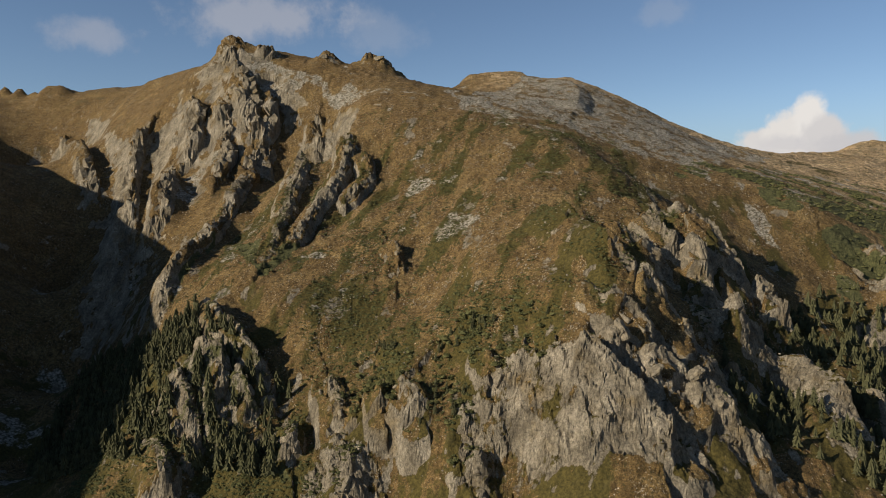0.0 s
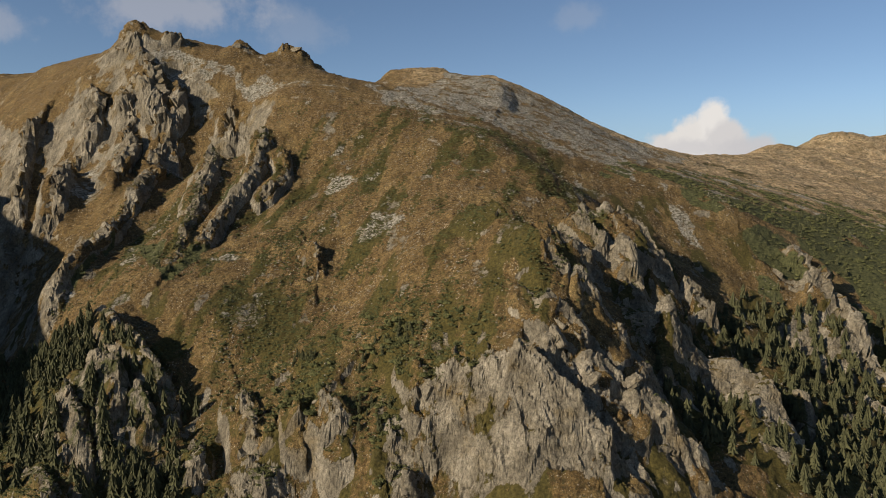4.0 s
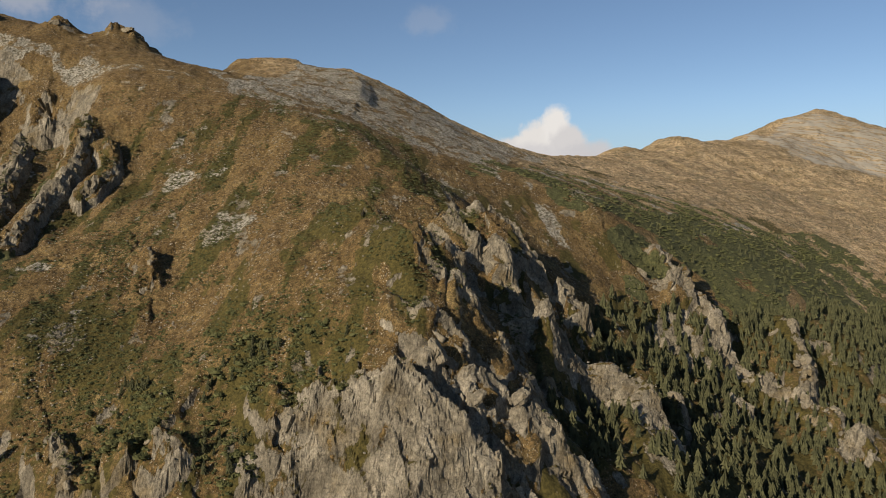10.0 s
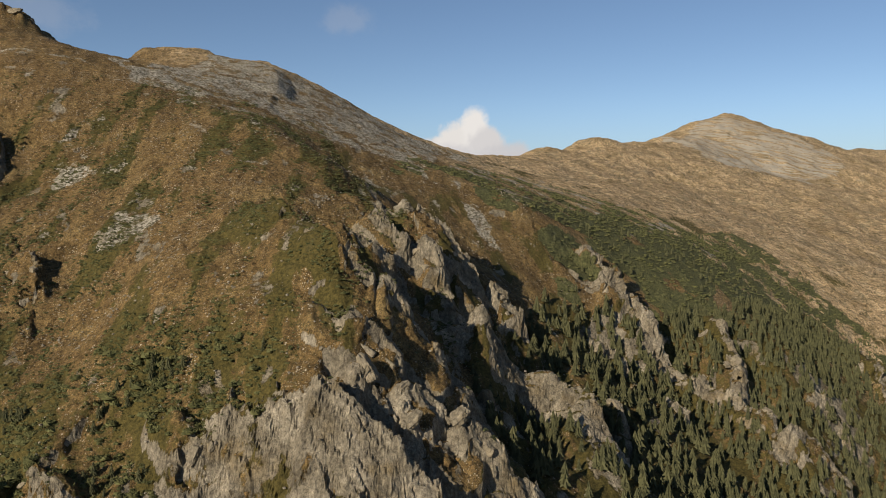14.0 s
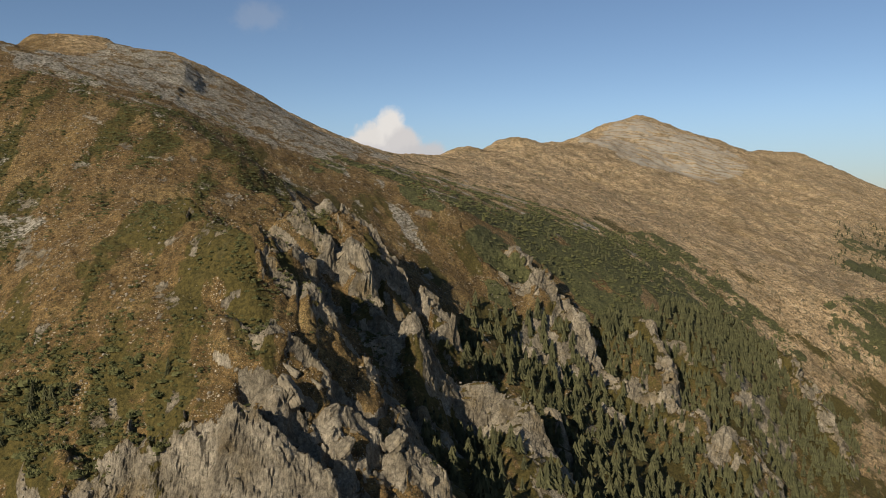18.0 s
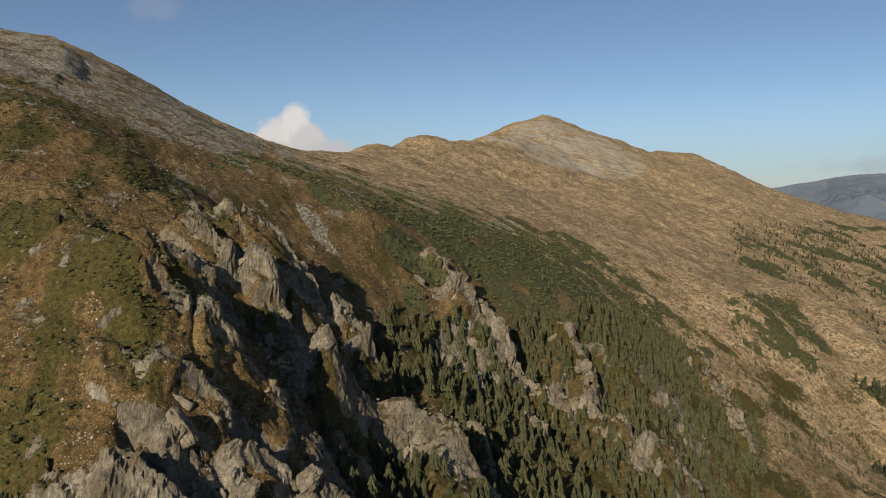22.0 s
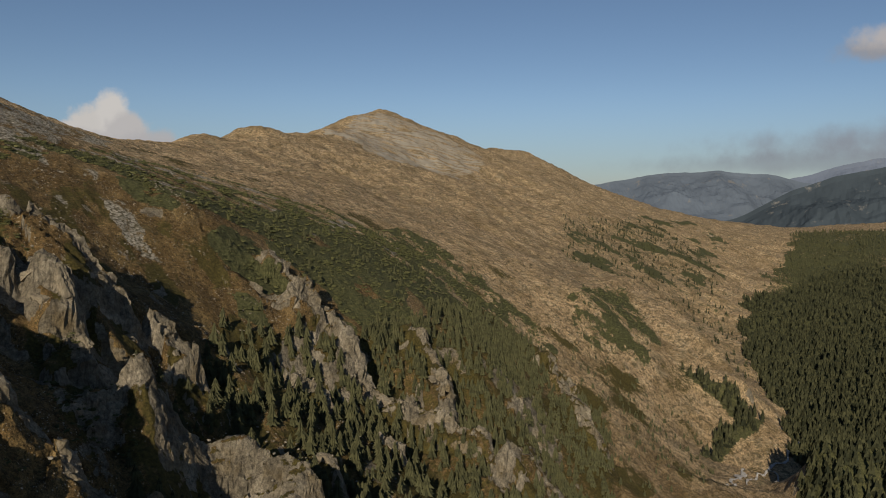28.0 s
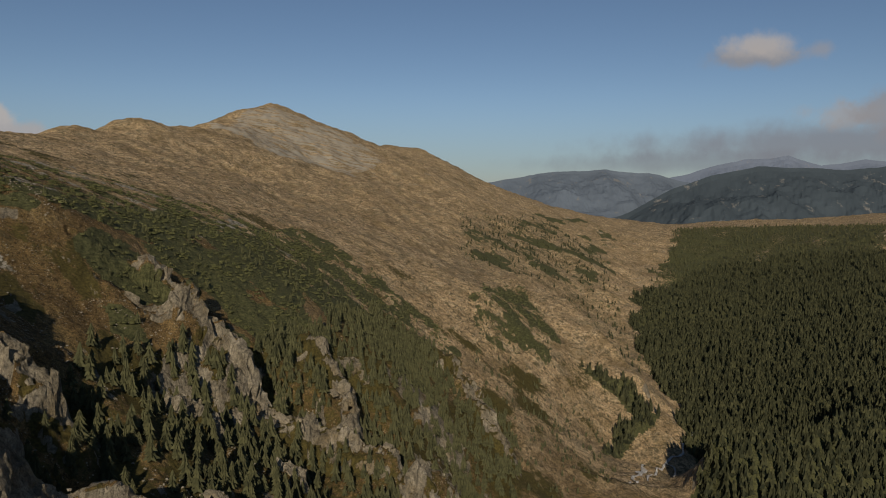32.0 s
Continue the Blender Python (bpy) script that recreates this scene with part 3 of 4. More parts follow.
def ground_mesh():
    x, y, nr, na = ground_grid()
    z = height(x, y)
    up = grid_normals(x, y, z, nr, na)
    _, close = rib_field(x, y)
    craggy = np.maximum(steps(0.12, 0.5, close), cover("cliff", x, y)) * steps(1000, 700, np.hypot(x - 20, y - 80))
    craggy = np.maximum(craggy, 0.3 * steps(0.8, 0.6, up[:, 2]) * steps(700, 500, np.hypot(x - 20, y - 80)))
    pick = craggy > 0.02
    at = np.stack([x, y, z], -1)
    spot = at[pick]
    a, d = fall_line(spot[:, 0], spot[:, 1])
    down = 0.75 * spot[:, 0] - 0.66 * spot[:, 1]
    over = 0.66 * spot[:, 0] + 0.75 * spot[:, 1]
    wall = cover("cliff", spot[:, 0], spot[:, 1])[:, None]
    lay = wall * np.stack([spot[:, 0] + 0.3 * spot[:, 2], 0.6 * spot[:, 1], 0.42 * spot[:, 2]], -1) + (1 - wall) * np.stack([over, 0.5 * down, 0.7 * spot[:, 2]], -1)
    size = np.clip(np.hypot(spot[:, 0] - 20, spot[:, 1] - 80) / 280, 0.9, 1.7)
    out = (blocks_3d(lay, 5.0, 3) * 1.25 + blocks_3d(lay, 1.9, 4) * 0.6 + blocks_3d(lay, 13.0, 6) * 3.0 * steps(1.25, 1.6, size)) * size * craggy[pick]
    at[pick] = spot + up[pick] * out[:, None]
    x, y, z = at.T.copy()
    me = sheet("ground", x, y, z, nr, na)
    flat = grid_normals(x, y, z, nr, na)[:, 2]
    steep = np.sqrt(np.maximum(1 / np.maximum(flat, 0.05) ** 2 - 1, 0))
    _, close = rib_field(x, y)
    n1 = fractal(x, y, 34, 4, 101)
    n2 = stripe(x, y)
    far = np.hypot(x - 20, y - 80)
    near = steps(900, 500, far)
    lie = np.sqrt(np.maximum(1 / np.maximum(up[:, 2], 0.05) ** 2 - 1, 0))
    rock = steps(1.15, 1.6, lie + 0.5 * n1 - 0.5 * steps(400, 330, far)) * steps(2200, 900, far)
    rock = np.maximum(rock, steps(0.3, 0.75, close + 0.7 * n1) * near)
    rock = np.maximum(rock, cover("cliff", x, y) * (0.58 + 0.6 * n1)) * (0.3 + 0.7 * steps(0.5, 0.85, steep))
    patchy = fractal(*[c * s for c, s in zip(fall_line(x, y), (1, 0.6))], 13, 4, 105)
    rock = np.maximum(rock, steps(0.2, 0.42, patchy + 0.3 * n1) * 0.6 * steps(0.3, 0.5, steep) * steps(560, 480, far))
    pine = np.maximum(cover("dwarf_pine", x, y) * steps(-0.12, 0.06, np.where(far > 620, 0.05 + 1.3 * fractal(x, y, 38, 6, 115, False, 0.65), 0.22 + 0.6 * n1 + 0.3 * n2)), cover("pine_stripes", x, y) * steps(0.0, 0.12, band(x, y)))
    woods = np.maximum(cover("flank_forest", x, y) * 0.2, np.maximum(cover("valley_forest", x, y), cover("west_forest", x, y) * 0.5))
    pine = np.maximum(pine, cover("far_moor", x, y) * steps(-0.12, 0.25, fractal(x, y, 90, 6, 117, False, 0.65)))
    woods = np.maximum(woods, cover("thin_forest", x, y) * 0.45)
    woods = np.maximum(woods, cover("far_forest", x, y) * (0.7 + 0.4 * fractal(x * 0.3, y, 90, 3, 109)) * 1.3)
    pine = pine * (1 - steps(0.1, 0.3, close))
    scree = np.maximum(cover("scree", x, y) * (0.68 + 0.5 * n1), np.maximum(np.maximum(cover("pale_strip", x, y) * 0.8, cover("pine_stripes", x, y) * 0.75 * steps(-0.1, -0.3, band(x, y))), steps(0.2, 0.42, n1 + 0.5 * n2) * steps(0, 60, y - 0.45 * x - 330) * near * 0.7))
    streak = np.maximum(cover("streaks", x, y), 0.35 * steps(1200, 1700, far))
    green = np.clip(cover("heath", x, y) * 0.25 + steps(-0.12, 0.35, n2 + 0.35 * n1) * steps(560, 380, far), 0, 1)
    green = np.clip(green + 0.5 * steps(380, 300, y) * steps(90, 30, x) + 0.7 * steps(0.0, 0.4, fractal(x, y, 55, 4, 121)) * steps(420, 600, far) * steps(1000, 700, far) * steps(250, 350, x), 0, 1)
    green = np.clip(green + 0.55 * cover("flank_forest", x, y) + 0.45 * np.maximum(cover("thin_forest", x, y), cover("far_moor", x, y)) * steps(-0.25, 0.25, fractal(x, y, 130, 6, 119, False, 0.6)) + 0.3 * cover("open_forest", x, y), 0, 1)
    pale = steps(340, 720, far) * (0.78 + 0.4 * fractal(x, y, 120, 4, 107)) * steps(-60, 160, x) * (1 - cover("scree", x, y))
    crisp = (rock > 0.35) & (far < 900)
    corners = np.empty(len(me.loops), np.int32)
    me.loops.foreach_get("vertex_index", corners)
    me.polygons.foreach_set("use_smooth", ~crisp[corners[::4]])
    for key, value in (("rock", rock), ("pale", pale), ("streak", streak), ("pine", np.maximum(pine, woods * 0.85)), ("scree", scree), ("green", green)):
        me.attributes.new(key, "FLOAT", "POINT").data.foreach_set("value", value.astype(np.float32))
    return me


# ---- materials ----
class Nodes:
    """A short way to write a node material."""

    def __init__(self, name, rough=0.9):
        self.mat = bpy.data.materials.new(name)
        self.mat.use_nodes = True
        self.tree = self.mat.node_tree
        self.bsdf = self.tree.nodes["Principled BSDF"]
        self.bsdf.inputs["Roughness"].default_value = rough
        self.bsdf.inputs["Specular IOR Level"].default_value = 0.15

    def put(self, kind, **inputs):
        node = self.tree.nodes.new(kind)
        for key, value in inputs.items():
            self.feed(node.inputs[key.replace("_", " ")], value)
        return node

    def feed(self, socket, value):
        if isinstance(value, bpy.types.NodeSocket):
            self.tree.links.new(value, socket)
        elif isinstance(value, tuple) and len(value) == 3 and socket.type == "RGBA":
            socket.default_value = (*value, 1)
        else:
            socket.default_value = value

    def where(self, stretch=(1, 1, 1)):
        place = self.put("ShaderNodeTexCoord")
        return self.put("ShaderNodeMapping", Vector=place.outputs["Object"], Scale=stretch).outputs[0]

    def along(self, dx, dy, slow, fast):
        """Places stretched along a heading in plan."""
        place = self.put("ShaderNodeTexCoord").outputs["Object"]
        out = []
        for way, k in (((dx, dy, 0), slow), ((-dy, dx, 0), fast)):
            node = self.tree.nodes.new("ShaderNodeVectorMath")
            node.operation = "DOT_PRODUCT"
            self.feed(node.inputs[0], place)
            node.inputs[1].default_value = way
            out.append(self.math("MULTIPLY", node.outputs["Value"], k))
        return self.put("ShaderNodeCombineXYZ", X=out[0], Y=out[1]).outputs[0]

    def noise(self, scale, detail=3.0, rough=0.55, stretch=(1, 1, 1), warp=0.0):
        return self.put("ShaderNodeTexNoise", Vector=self.where(stretch), Scale=scale, Detail=detail, Roughness=rough, Distortion=warp).outputs[0]

    def cells(self, scale, feature="F1", stretch=(1, 1, 1)):
        node = self.put("ShaderNodeTexVoronoi", Vector=self.where(stretch), Scale=scale)
        node.feature = feature
        return node

    def ramp(self, value, *stops):
        node = self.put("ShaderNodeValToRGB", Fac=value)
        band = node.color_ramp
        while len(band.elements) < len(stops):
            band.elements.new(0.5)
        for el, (at, col) in zip(band.elements, stops):
            el.position = at
            el.color = (*col, 1) if isinstance(col, tuple) else (col, col, col, 1)
        return node.outputs[0]

    def math(self, how, a, b=0.0):
        node = self.tree.nodes.new("ShaderNodeMath")
        node.operation = how
        self.feed(node.inputs[0], a)
        self.feed(node.inputs[1], b)
        return node.outputs[0]

    def mix(self, fac, a, b):
        node = self.tree.nodes.new("ShaderNodeMix")
        node.data_type = "RGBA"
        for socket, value in ((node.inputs[0], fac), (node.inputs[6], a), (node.inputs[7], b)):
            self.feed(socket, value)
        return node.outputs[2]

    def mask(self, name, grain, amount=0.9, lo=0.42, hi=0.58):
        """An attribute of the mesh, broken up by a grain."""
        value = self.put("ShaderNodeAttribute")
        value.attribute_name = name
        shift = self.math("MULTIPLY", self.math("SUBTRACT", grain, 0.5), amount)
        return self.ramp(self.math("ADD", value.outputs["Fac"], shift), (lo, 0.0), (hi, 1.0))

    def finish(self, colour, bump=None, strength=0.6, distance=0.5):
        self.feed(self.bsdf.inputs["Base Color"], colour)
        if bump is not None:
            node = self.put("ShaderNodeBump", Height=bump, Strength=strength, Distance=distance)
            self.tree.links.new(node.outputs[0], self.bsdf.inputs["Normal"])
        return self.mat


def rock_colour(n):
    """Weathered granite: tan-grey faces, dark joints, ochre and lichen stains."""
    face = n.ramp(n.noise(0.12, 5, 0.6, (1, 1, 0.6), 0.3), (0.3, (0.112, 0.095, 0.066)), (0.5, (0.218, 0.187, 0.132)), (0.7, (0.345, 0.3, 0.22)))
    fine = n.ramp(n.noise(0.8, 7, 0.85), (0.36, 0.4), (0.64, 1.35))
    joint = n.noise(0.4, 4, 0.55, (1, 1, 0.4), 0.7)
    crack = n.ramp(n.math("ABSOLUTE", n.math("SUBTRACT", joint, 0.5)), (0.0, 0.3), (0.04, 0.0))
    face = n.mix(crack, face, (0.06, 0.05, 0.036))
    seam = n.cells(0.3, "DISTANCE_TO_EDGE", (1, 1, 0.35))
    face = n.mix(n.ramp(seam.outputs["Distance"], (0.0, 0.45), (0.045, 0.0)), face, (0.055, 0.048, 0.036))
    stain = n.ramp(n.noise(0.07, 5, 0.65), (0.52, 0.0), (0.68, 0.7))
    face = n.mix(stain, face, (0.17, 0.125, 0.06))
    node = n.tree.nodes.new("ShaderNodeMix")
    node.data_type, node.blend_type = "RGBA", "MULTIPLY"
    for socket, value in ((node.inputs[0], 1.0), (node.inputs[6], face), (node.inputs[7], fine)):
        n.feed(socket, value)
    return node.outputs[2], crack


def blocks(n):
    """Relief of jointed, weathered stone."""
    plate = n.cells(0.8, stretch=(1, 1, 0.6)).outputs["Color"]
    return n.math("ADD", n.math("MULTIPLY", plate, 0.35), n.math("MULTIPLY", n.noise(0.5, 8, 0.72, (1, 1, 0.5), 0.8), 1.6))


def land_cover():
    n = Nodes("land_cover", 0.95)
    grain = n.noise(0.9, 4, 0.65)
    patch = n.noise(0.07, 5, 0.6)
    tuft = n.noise(2.6, 3, 0.7)
    broad = n.noise(0.012, 4, 0.55)
    dry = n.ramp(patch, (0.3, (0.077, 0.048, 0.018)), (0.5, (0.134, 0.085, 0.032)), (0.68, (0.205, 0.142, 0.058)))
    dry = n.mix(n.ramp(broad, (0.42, 0.0), (0.66, 0.5)), dry, (0.145, 0.09, 0.037))
    dry = n.mix(n.ramp(tuft, (0.42, 0.0), (0.62, 0.9)), dry, (0.06, 0.044, 0.019))
    stones = n.cells(0.55)
    dry = n.mix(n.ramp(n.math("ADD", stones.outputs["Distance"], n.math("MULTIPLY", patch, 0.5)), (0.33, 0.8), (0.4, 0.0)), dry, (0.36, 0.31, 0.235))
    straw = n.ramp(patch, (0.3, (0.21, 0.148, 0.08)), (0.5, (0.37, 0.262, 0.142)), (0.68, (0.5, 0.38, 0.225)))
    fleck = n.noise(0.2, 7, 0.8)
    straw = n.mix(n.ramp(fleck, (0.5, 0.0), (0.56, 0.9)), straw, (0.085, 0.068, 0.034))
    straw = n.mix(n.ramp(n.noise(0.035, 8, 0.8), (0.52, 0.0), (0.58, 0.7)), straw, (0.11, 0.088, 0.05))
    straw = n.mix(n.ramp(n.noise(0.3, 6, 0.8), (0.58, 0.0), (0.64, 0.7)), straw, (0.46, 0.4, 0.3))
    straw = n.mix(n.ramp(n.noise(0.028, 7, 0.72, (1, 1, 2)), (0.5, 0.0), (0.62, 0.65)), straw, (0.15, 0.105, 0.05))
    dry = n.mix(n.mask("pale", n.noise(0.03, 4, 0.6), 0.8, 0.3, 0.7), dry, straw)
    olive = n.ramp(grain, (0.35, (0.034, 0.03, 0.009)), (0.65, (0.094, 0.074, 0.022)))
    mottle = n.ramp(n.noise(0.55, 7, 0.85), (0.38, 0.3), (0.62, 1.75))
    worn = n.tree.nodes.new("ShaderNodeMix")
    worn.data_type, worn.blend_type = "RGBA", "MULTIPLY"
    for socket, value in ((worn.inputs[0], 1.0), (worn.inputs[6], dry), (worn.inputs[7], mottle)):
        n.feed(socket, value)
    dry = worn.outputs[2]
    tussock = n.cells(0.7)
    dry = n.mix(n.ramp(n.math("ADD", tussock.outputs["Distance"], n.math("MULTIPLY", n.noise(0.16, 5, 0.7), 0.9)), (0.6, 0.75), (0.72, 0.0)), dry, (0.05, 0.044, 0.018))
    chip = n.cells(1.3)
    dry = n.mix(n.ramp(n.math("ADD", chip.outputs["Distance"], n.math("MULTIPLY", n.noise(0.1, 6, 0.75), 1.1)), (0.62, 0.85), (0.74, 0.0)), dry, (0.36, 0.315, 0.235))
    colour = n.mix(n.mask("green", n.noise(0.3, 6, 0.72), 1.6, 0.45, 0.65), dry, olive)
    pebble = n.cells(0.75)
    shade = n.ramp(pebble.outputs["Color"], (0.0, (0.13, 0.118, 0.09)), (1.0, (0.39, 0.355, 0.285)))
    shade = n.mix(n.ramp(pebble.outputs["Distance"], (0.45, 0.0), (0.75, 1.0)), shade, (0.075, 0.065, 0.04))
    colour = n.mix(n.mask("scree", n.noise(0.11, 7, 0.78), 2.6, 0.5, 0.66), colour, shade)
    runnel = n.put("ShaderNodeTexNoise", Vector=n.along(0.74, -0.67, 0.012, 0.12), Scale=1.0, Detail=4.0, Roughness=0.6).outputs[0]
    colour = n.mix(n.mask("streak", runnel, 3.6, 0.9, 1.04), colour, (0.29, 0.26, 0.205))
    colour = n.mix(n.ramp(n.noise(0.05, 6, 0.7), (0.6, 0.0), (0.68, 0.55)), colour, (0.075, 0.065, 0.03))
    stone, joint = rock_colour(n)
    bare = n.mask("rock", n.noise(0.2, 6, 0.7, (1, 1, 0.6)), 1.9, 0.44, 0.54)
    colour = n.mix(bare, colour, stone)
    needles = n.ramp(n.noise(0.6, 6, 0.75), (0.35, (0.025, 0.029, 0.012)), (0.65, (0.108, 0.105, 0.043)))
    colour = n.mix(n.mask("pine", n.noise(0.12, 7, 0.75), 1.9, 0.46, 0.62), colour, needles)
    lumps = n.math("ADD", n.math("MULTIPLY", grain, 0.7), n.math("MULTIPLY", tuft, 0.35))
    relief = n.mix(bare, lumps, blocks(n))
    return n.finish(colour, relief, 0.9, 0.9)


def stone_material(name):
    n = Nodes(name, 0.9)
    colour, joint = rock_colour(n)
    luck = n.put("ShaderNodeObjectInfo").outputs["Random"]
    colour = n.mix(n.math("MULTIPLY", luck, 0.25), colour, (0.33, 0.28, 0.2))
    return n.finish(colour, blocks(n), 0.8, 0.7)


def leaf_material(name, dark, light, rough=0.85):
    n = Nodes(name, rough)
    luck = n.put("ShaderNodeNewGeometry").outputs["Random Per Island"]
    other = n.put("ShaderNodeObjectInfo").outputs["Random"]
    mixed = n.math("ADD", n.math("MULTIPLY", luck, 0.5), n.math("ADD", n.math("MULTIPLY", other, 0.3), n.math("MULTIPLY", n.noise(1.5, 3, 0.6), 0.5)))
    return n.finish(n.ramp(mixed, (0.25, dark), (0.9, light)))


LAND_COVER = land_cover()
GRANITE = stone_material("granite")
NEEDLES = leaf_material("conifer_needles", (0.015, 0.018, 0.009), (0.072, 0.071, 0.032))
SCRUB = leaf_material("dwarf_pine_needles", (0.03, 0.036, 0.013), (0.115, 0.112, 0.043))
bark = Nodes("bark")
pale_stone = Nodes("lichen_stone")
PALE_STONE = pale_stone.finish(pale_stone.ramp(pale_stone.noise(1.2, 6, 0.75), (0.35, (0.11, 0.096, 0.07)), (0.65, (0.3, 0.265, 0.205))), pale_stone.noise(2.5, 5, 0.7), 0.7, 0.3)
BARK = bark.finish(bark.ramp(bark.noise(3.0, 4), (0.3, (0.05, 0.035, 0.025)), (0.7, (0.12, 0.09, 0.065))))


ground = tagged(new("ground", ground_mesh()), "autumn mountain land of brown grass, grey rock and dwarf pine", "mountain", kind="structure")
ground.data.materials.append(LAND_COVER)

# ---- builders ----
def part(name, mesh, material, parent, label=""):
    ob = new(name, mesh)
    if not mesh.materials:
        mesh.materials.append(material)
    ob.parent = parent
    return tagged(ob, label)


def conifer_crown(rng, tiers, spikes, tall=1.0, wide=0.2):
    """Points and triangles of a conifer crown: tiers of drooping, jagged boughs."""
    verts, faces = [], []
    lean = rng.uniform(-0.02, 0.02, 2)
    for k in range(tiers):
        u = k / tiers
        z0 = tall * (0.1 + 0.9 * u)
        reach = wide * (1 - u) ** 0.8 * rng.uniform(0.8, 1.15) + 0.02
        top = tall * min(1.0, 0.1 + 0.9 * (u + 2.0 / tiers))
        c = len(verts)
        off = rng.uniform(-0.02, 0.02, 2)
        verts.append((off[0] + lean[0] * top, off[1] + lean[1] * top, top))
        turn = rng.uniform(0, 6.28)
        for s in range(2 * spikes):
            a = turn + math.pi * s / spikes
            r = reach * (rng.uniform(0.8, 1.2) if s % 2 == 0 else rng.uniform(0.4, 0.62))
            z = z0 - (0.05 * rng.uniform(0.4, 1.3) if s % 2 == 0 else -0.012) * tall
            verts.append((r * math.cos(a) + lean[0] * z, r * math.sin(a) + lean[1] * z, z))
        for s in range(2 * spikes):
            faces.append((c, c + 1 + s, c + 1 + (s + 1) % (2 * spikes)))
    return np.array(verts), np.array(faces)


def lump(rng, rough=0.25, flat=0.6, rings=4, sides=7):
    """Points and triangles of an uneven low mound, for a bush or clump."""
    verts, faces = [(0, 0, flat * rng.uniform(0.85, 1.1))], []
    for k in range(1, rings):
        th = math.pi / 2 * k / (rings - 1)
        for s in range(sides):
            a = 2 * math.pi * (s + 0.5 * k) / sides
            r = 1 + rng.uniform(-rough, rough)
            verts.append((r * math.sin(th) * math.cos(a), r * math.sin(th) * math.sin(a), flat * r * math.cos(th) - 0.12 * (k == rings - 1)))
    for s in range(sides):
        faces.append((0, 1 + s, 1 + (s + 1) % sides))
    for k in range(rings - 2):
        a, b = 1 + k * sides, 1 + (k + 1) * sides
        for s in range(sides):
            t = (s + 1) % sides
            faces += [(a + s, b + s, b + t), (a + s, b + t, a + t)]
    return np.array(verts), np.array(faces)


def bush_shape(rng, lumps=5, rings=4, sides=7, twigs=6):
    """A dwarf pine: several lumps grown into one another, with bristling twigs."""
    vs, fs, base = [], [], 0
    for k in range(lumps):
        v, f = lump(rng, 0.3, rng.uniform(0.5, 0.9), rings, sides)
        v = v * rng.uniform(0.35, 0.65) + np.append(rng.uniform(-0.6, 0.6, 2), 0)
        vs.append(v), fs.append(f + base)
        base += len(v)
        for _ in range(twigs):
            a, r = rng.uniform(0, 6.28), rng.uniform(0.1, 0.5)
            foot = v[0] * [1, 1, 0.6] + [r * math.cos(a), r * math.sin(a), 0]
            w = rng.uniform(0.06, 0.12)
            vs.append(np.array([foot + [w, 0, 0], foot + [-w, w, 0], foot + [0, -w, 0], foot + [0.1 * math.cos(a), 0.1 * math.sin(a), rng.uniform(0.3, 0.55)]]))
            fs.append(np.array([(0, 1, 3), (1, 2, 3), (2, 0, 3)]) + base)
            base += 4
    return np.concatenate(vs), np.concatenate(fs)


def boulder_shape(rng, cuts=14, tall=1.0, fine=3, split=0.0):
    """Angular, split stone: a ball cut by planes, then roughened; split: how deep its joints go."""
    bm = bmesh.new()
    bmesh.ops.create_icosphere(bm, subdivisions=fine, radius=1.0)
    bm.verts.index_update()
    v = np.array([w.co[:] for w in bm.verts])
    f = np.array([[w.index for w in face.verts] for face in bm.faces])
    seed = Vector(rng.uniform(0, 50, 3))
    wobble = np.array([noise.fractal(w.co * 2.6 + seed, 0.8, 2.0, 4) for w in bm.verts])
    cracks = np.array([abs(noise.noise(Vector((w.co.x * 2.6, w.co.y * 2.6, w.co.z * 0.7)) + seed)) for w in bm.verts])
    bm.free()
    planes = rng.normal(0, 0.22, (cuts, 3))
    planes[np.arange(cuts), rng.integers(0, 3, cuts)] += rng.choice([-1.0, 1.0], cuts)
    planes /= np.linalg.norm(planes, axis=1)[:, None]
    depth = rng.uniform(0.55, 0.95, cuts)
    facing = np.maximum(v @ planes.T, 1e-3)
    r = np.minimum(np.min(depth / facing, axis=1), 1.25)
    r = r * (1 + 0.16 * wobble) - split * np.clip(0.16 - cracks, 0, 1) / 0.16
    return v * r[:, None] * np.array([1, 1, tall]), f


def scatter(shapes, spots, rng, tilt=0.0):
    """One array of points and faces: a shape turned, scaled and set at each spot (x, y, z, size, height)."""
    vs, fs, base = [], [], 0
    for x, y, z, size, tall in spots:
        v, f = shapes[rng.integers(len(shapes))]
        a = rng.uniform(0, 6.28)
        c, s = math.cos(a), math.sin(a)
        w = np.empty_like(v)
        w[:, 0] = (v[:, 0] * c - v[:, 1] * s) * size + x
        w[:, 1] = (v[:, 0] * s + v[:, 1] * c) * size + y
        w[:, 2] = v[:, 2] * tall + z
        vs.append(w), fs.append(f + base)
        base += len(v)
    return np.concatenate(vs), np.concatenate(fs)


def sprinkle(name, count, seed, keep=None):
    """Random places within the outlines of a cover."""
    rng = np.random.default_rng(seed)
    pts = np.array([p for o in COVER[name] for p in o], float)
    lo, hi = pts.min(0) - 10, pts.max(0) + 10
    got = np.empty((0, 2))
    for _ in range(60):
        p = rng.uniform(lo, hi, (count * 3, 2))
        ok = cover(name, p[:, 0], p[:, 1]) > 0.5
        if keep is not None:
            ok &= keep(p[:, 0], p[:, 1], rng)
        got = np.concatenate([got, p[ok]])
        if len(got) >= count:
            break
    return got[:count]


def on_ground(p):
    return height(p[:, 0], p[:, 1])


rng = np.random.default_rng(11)

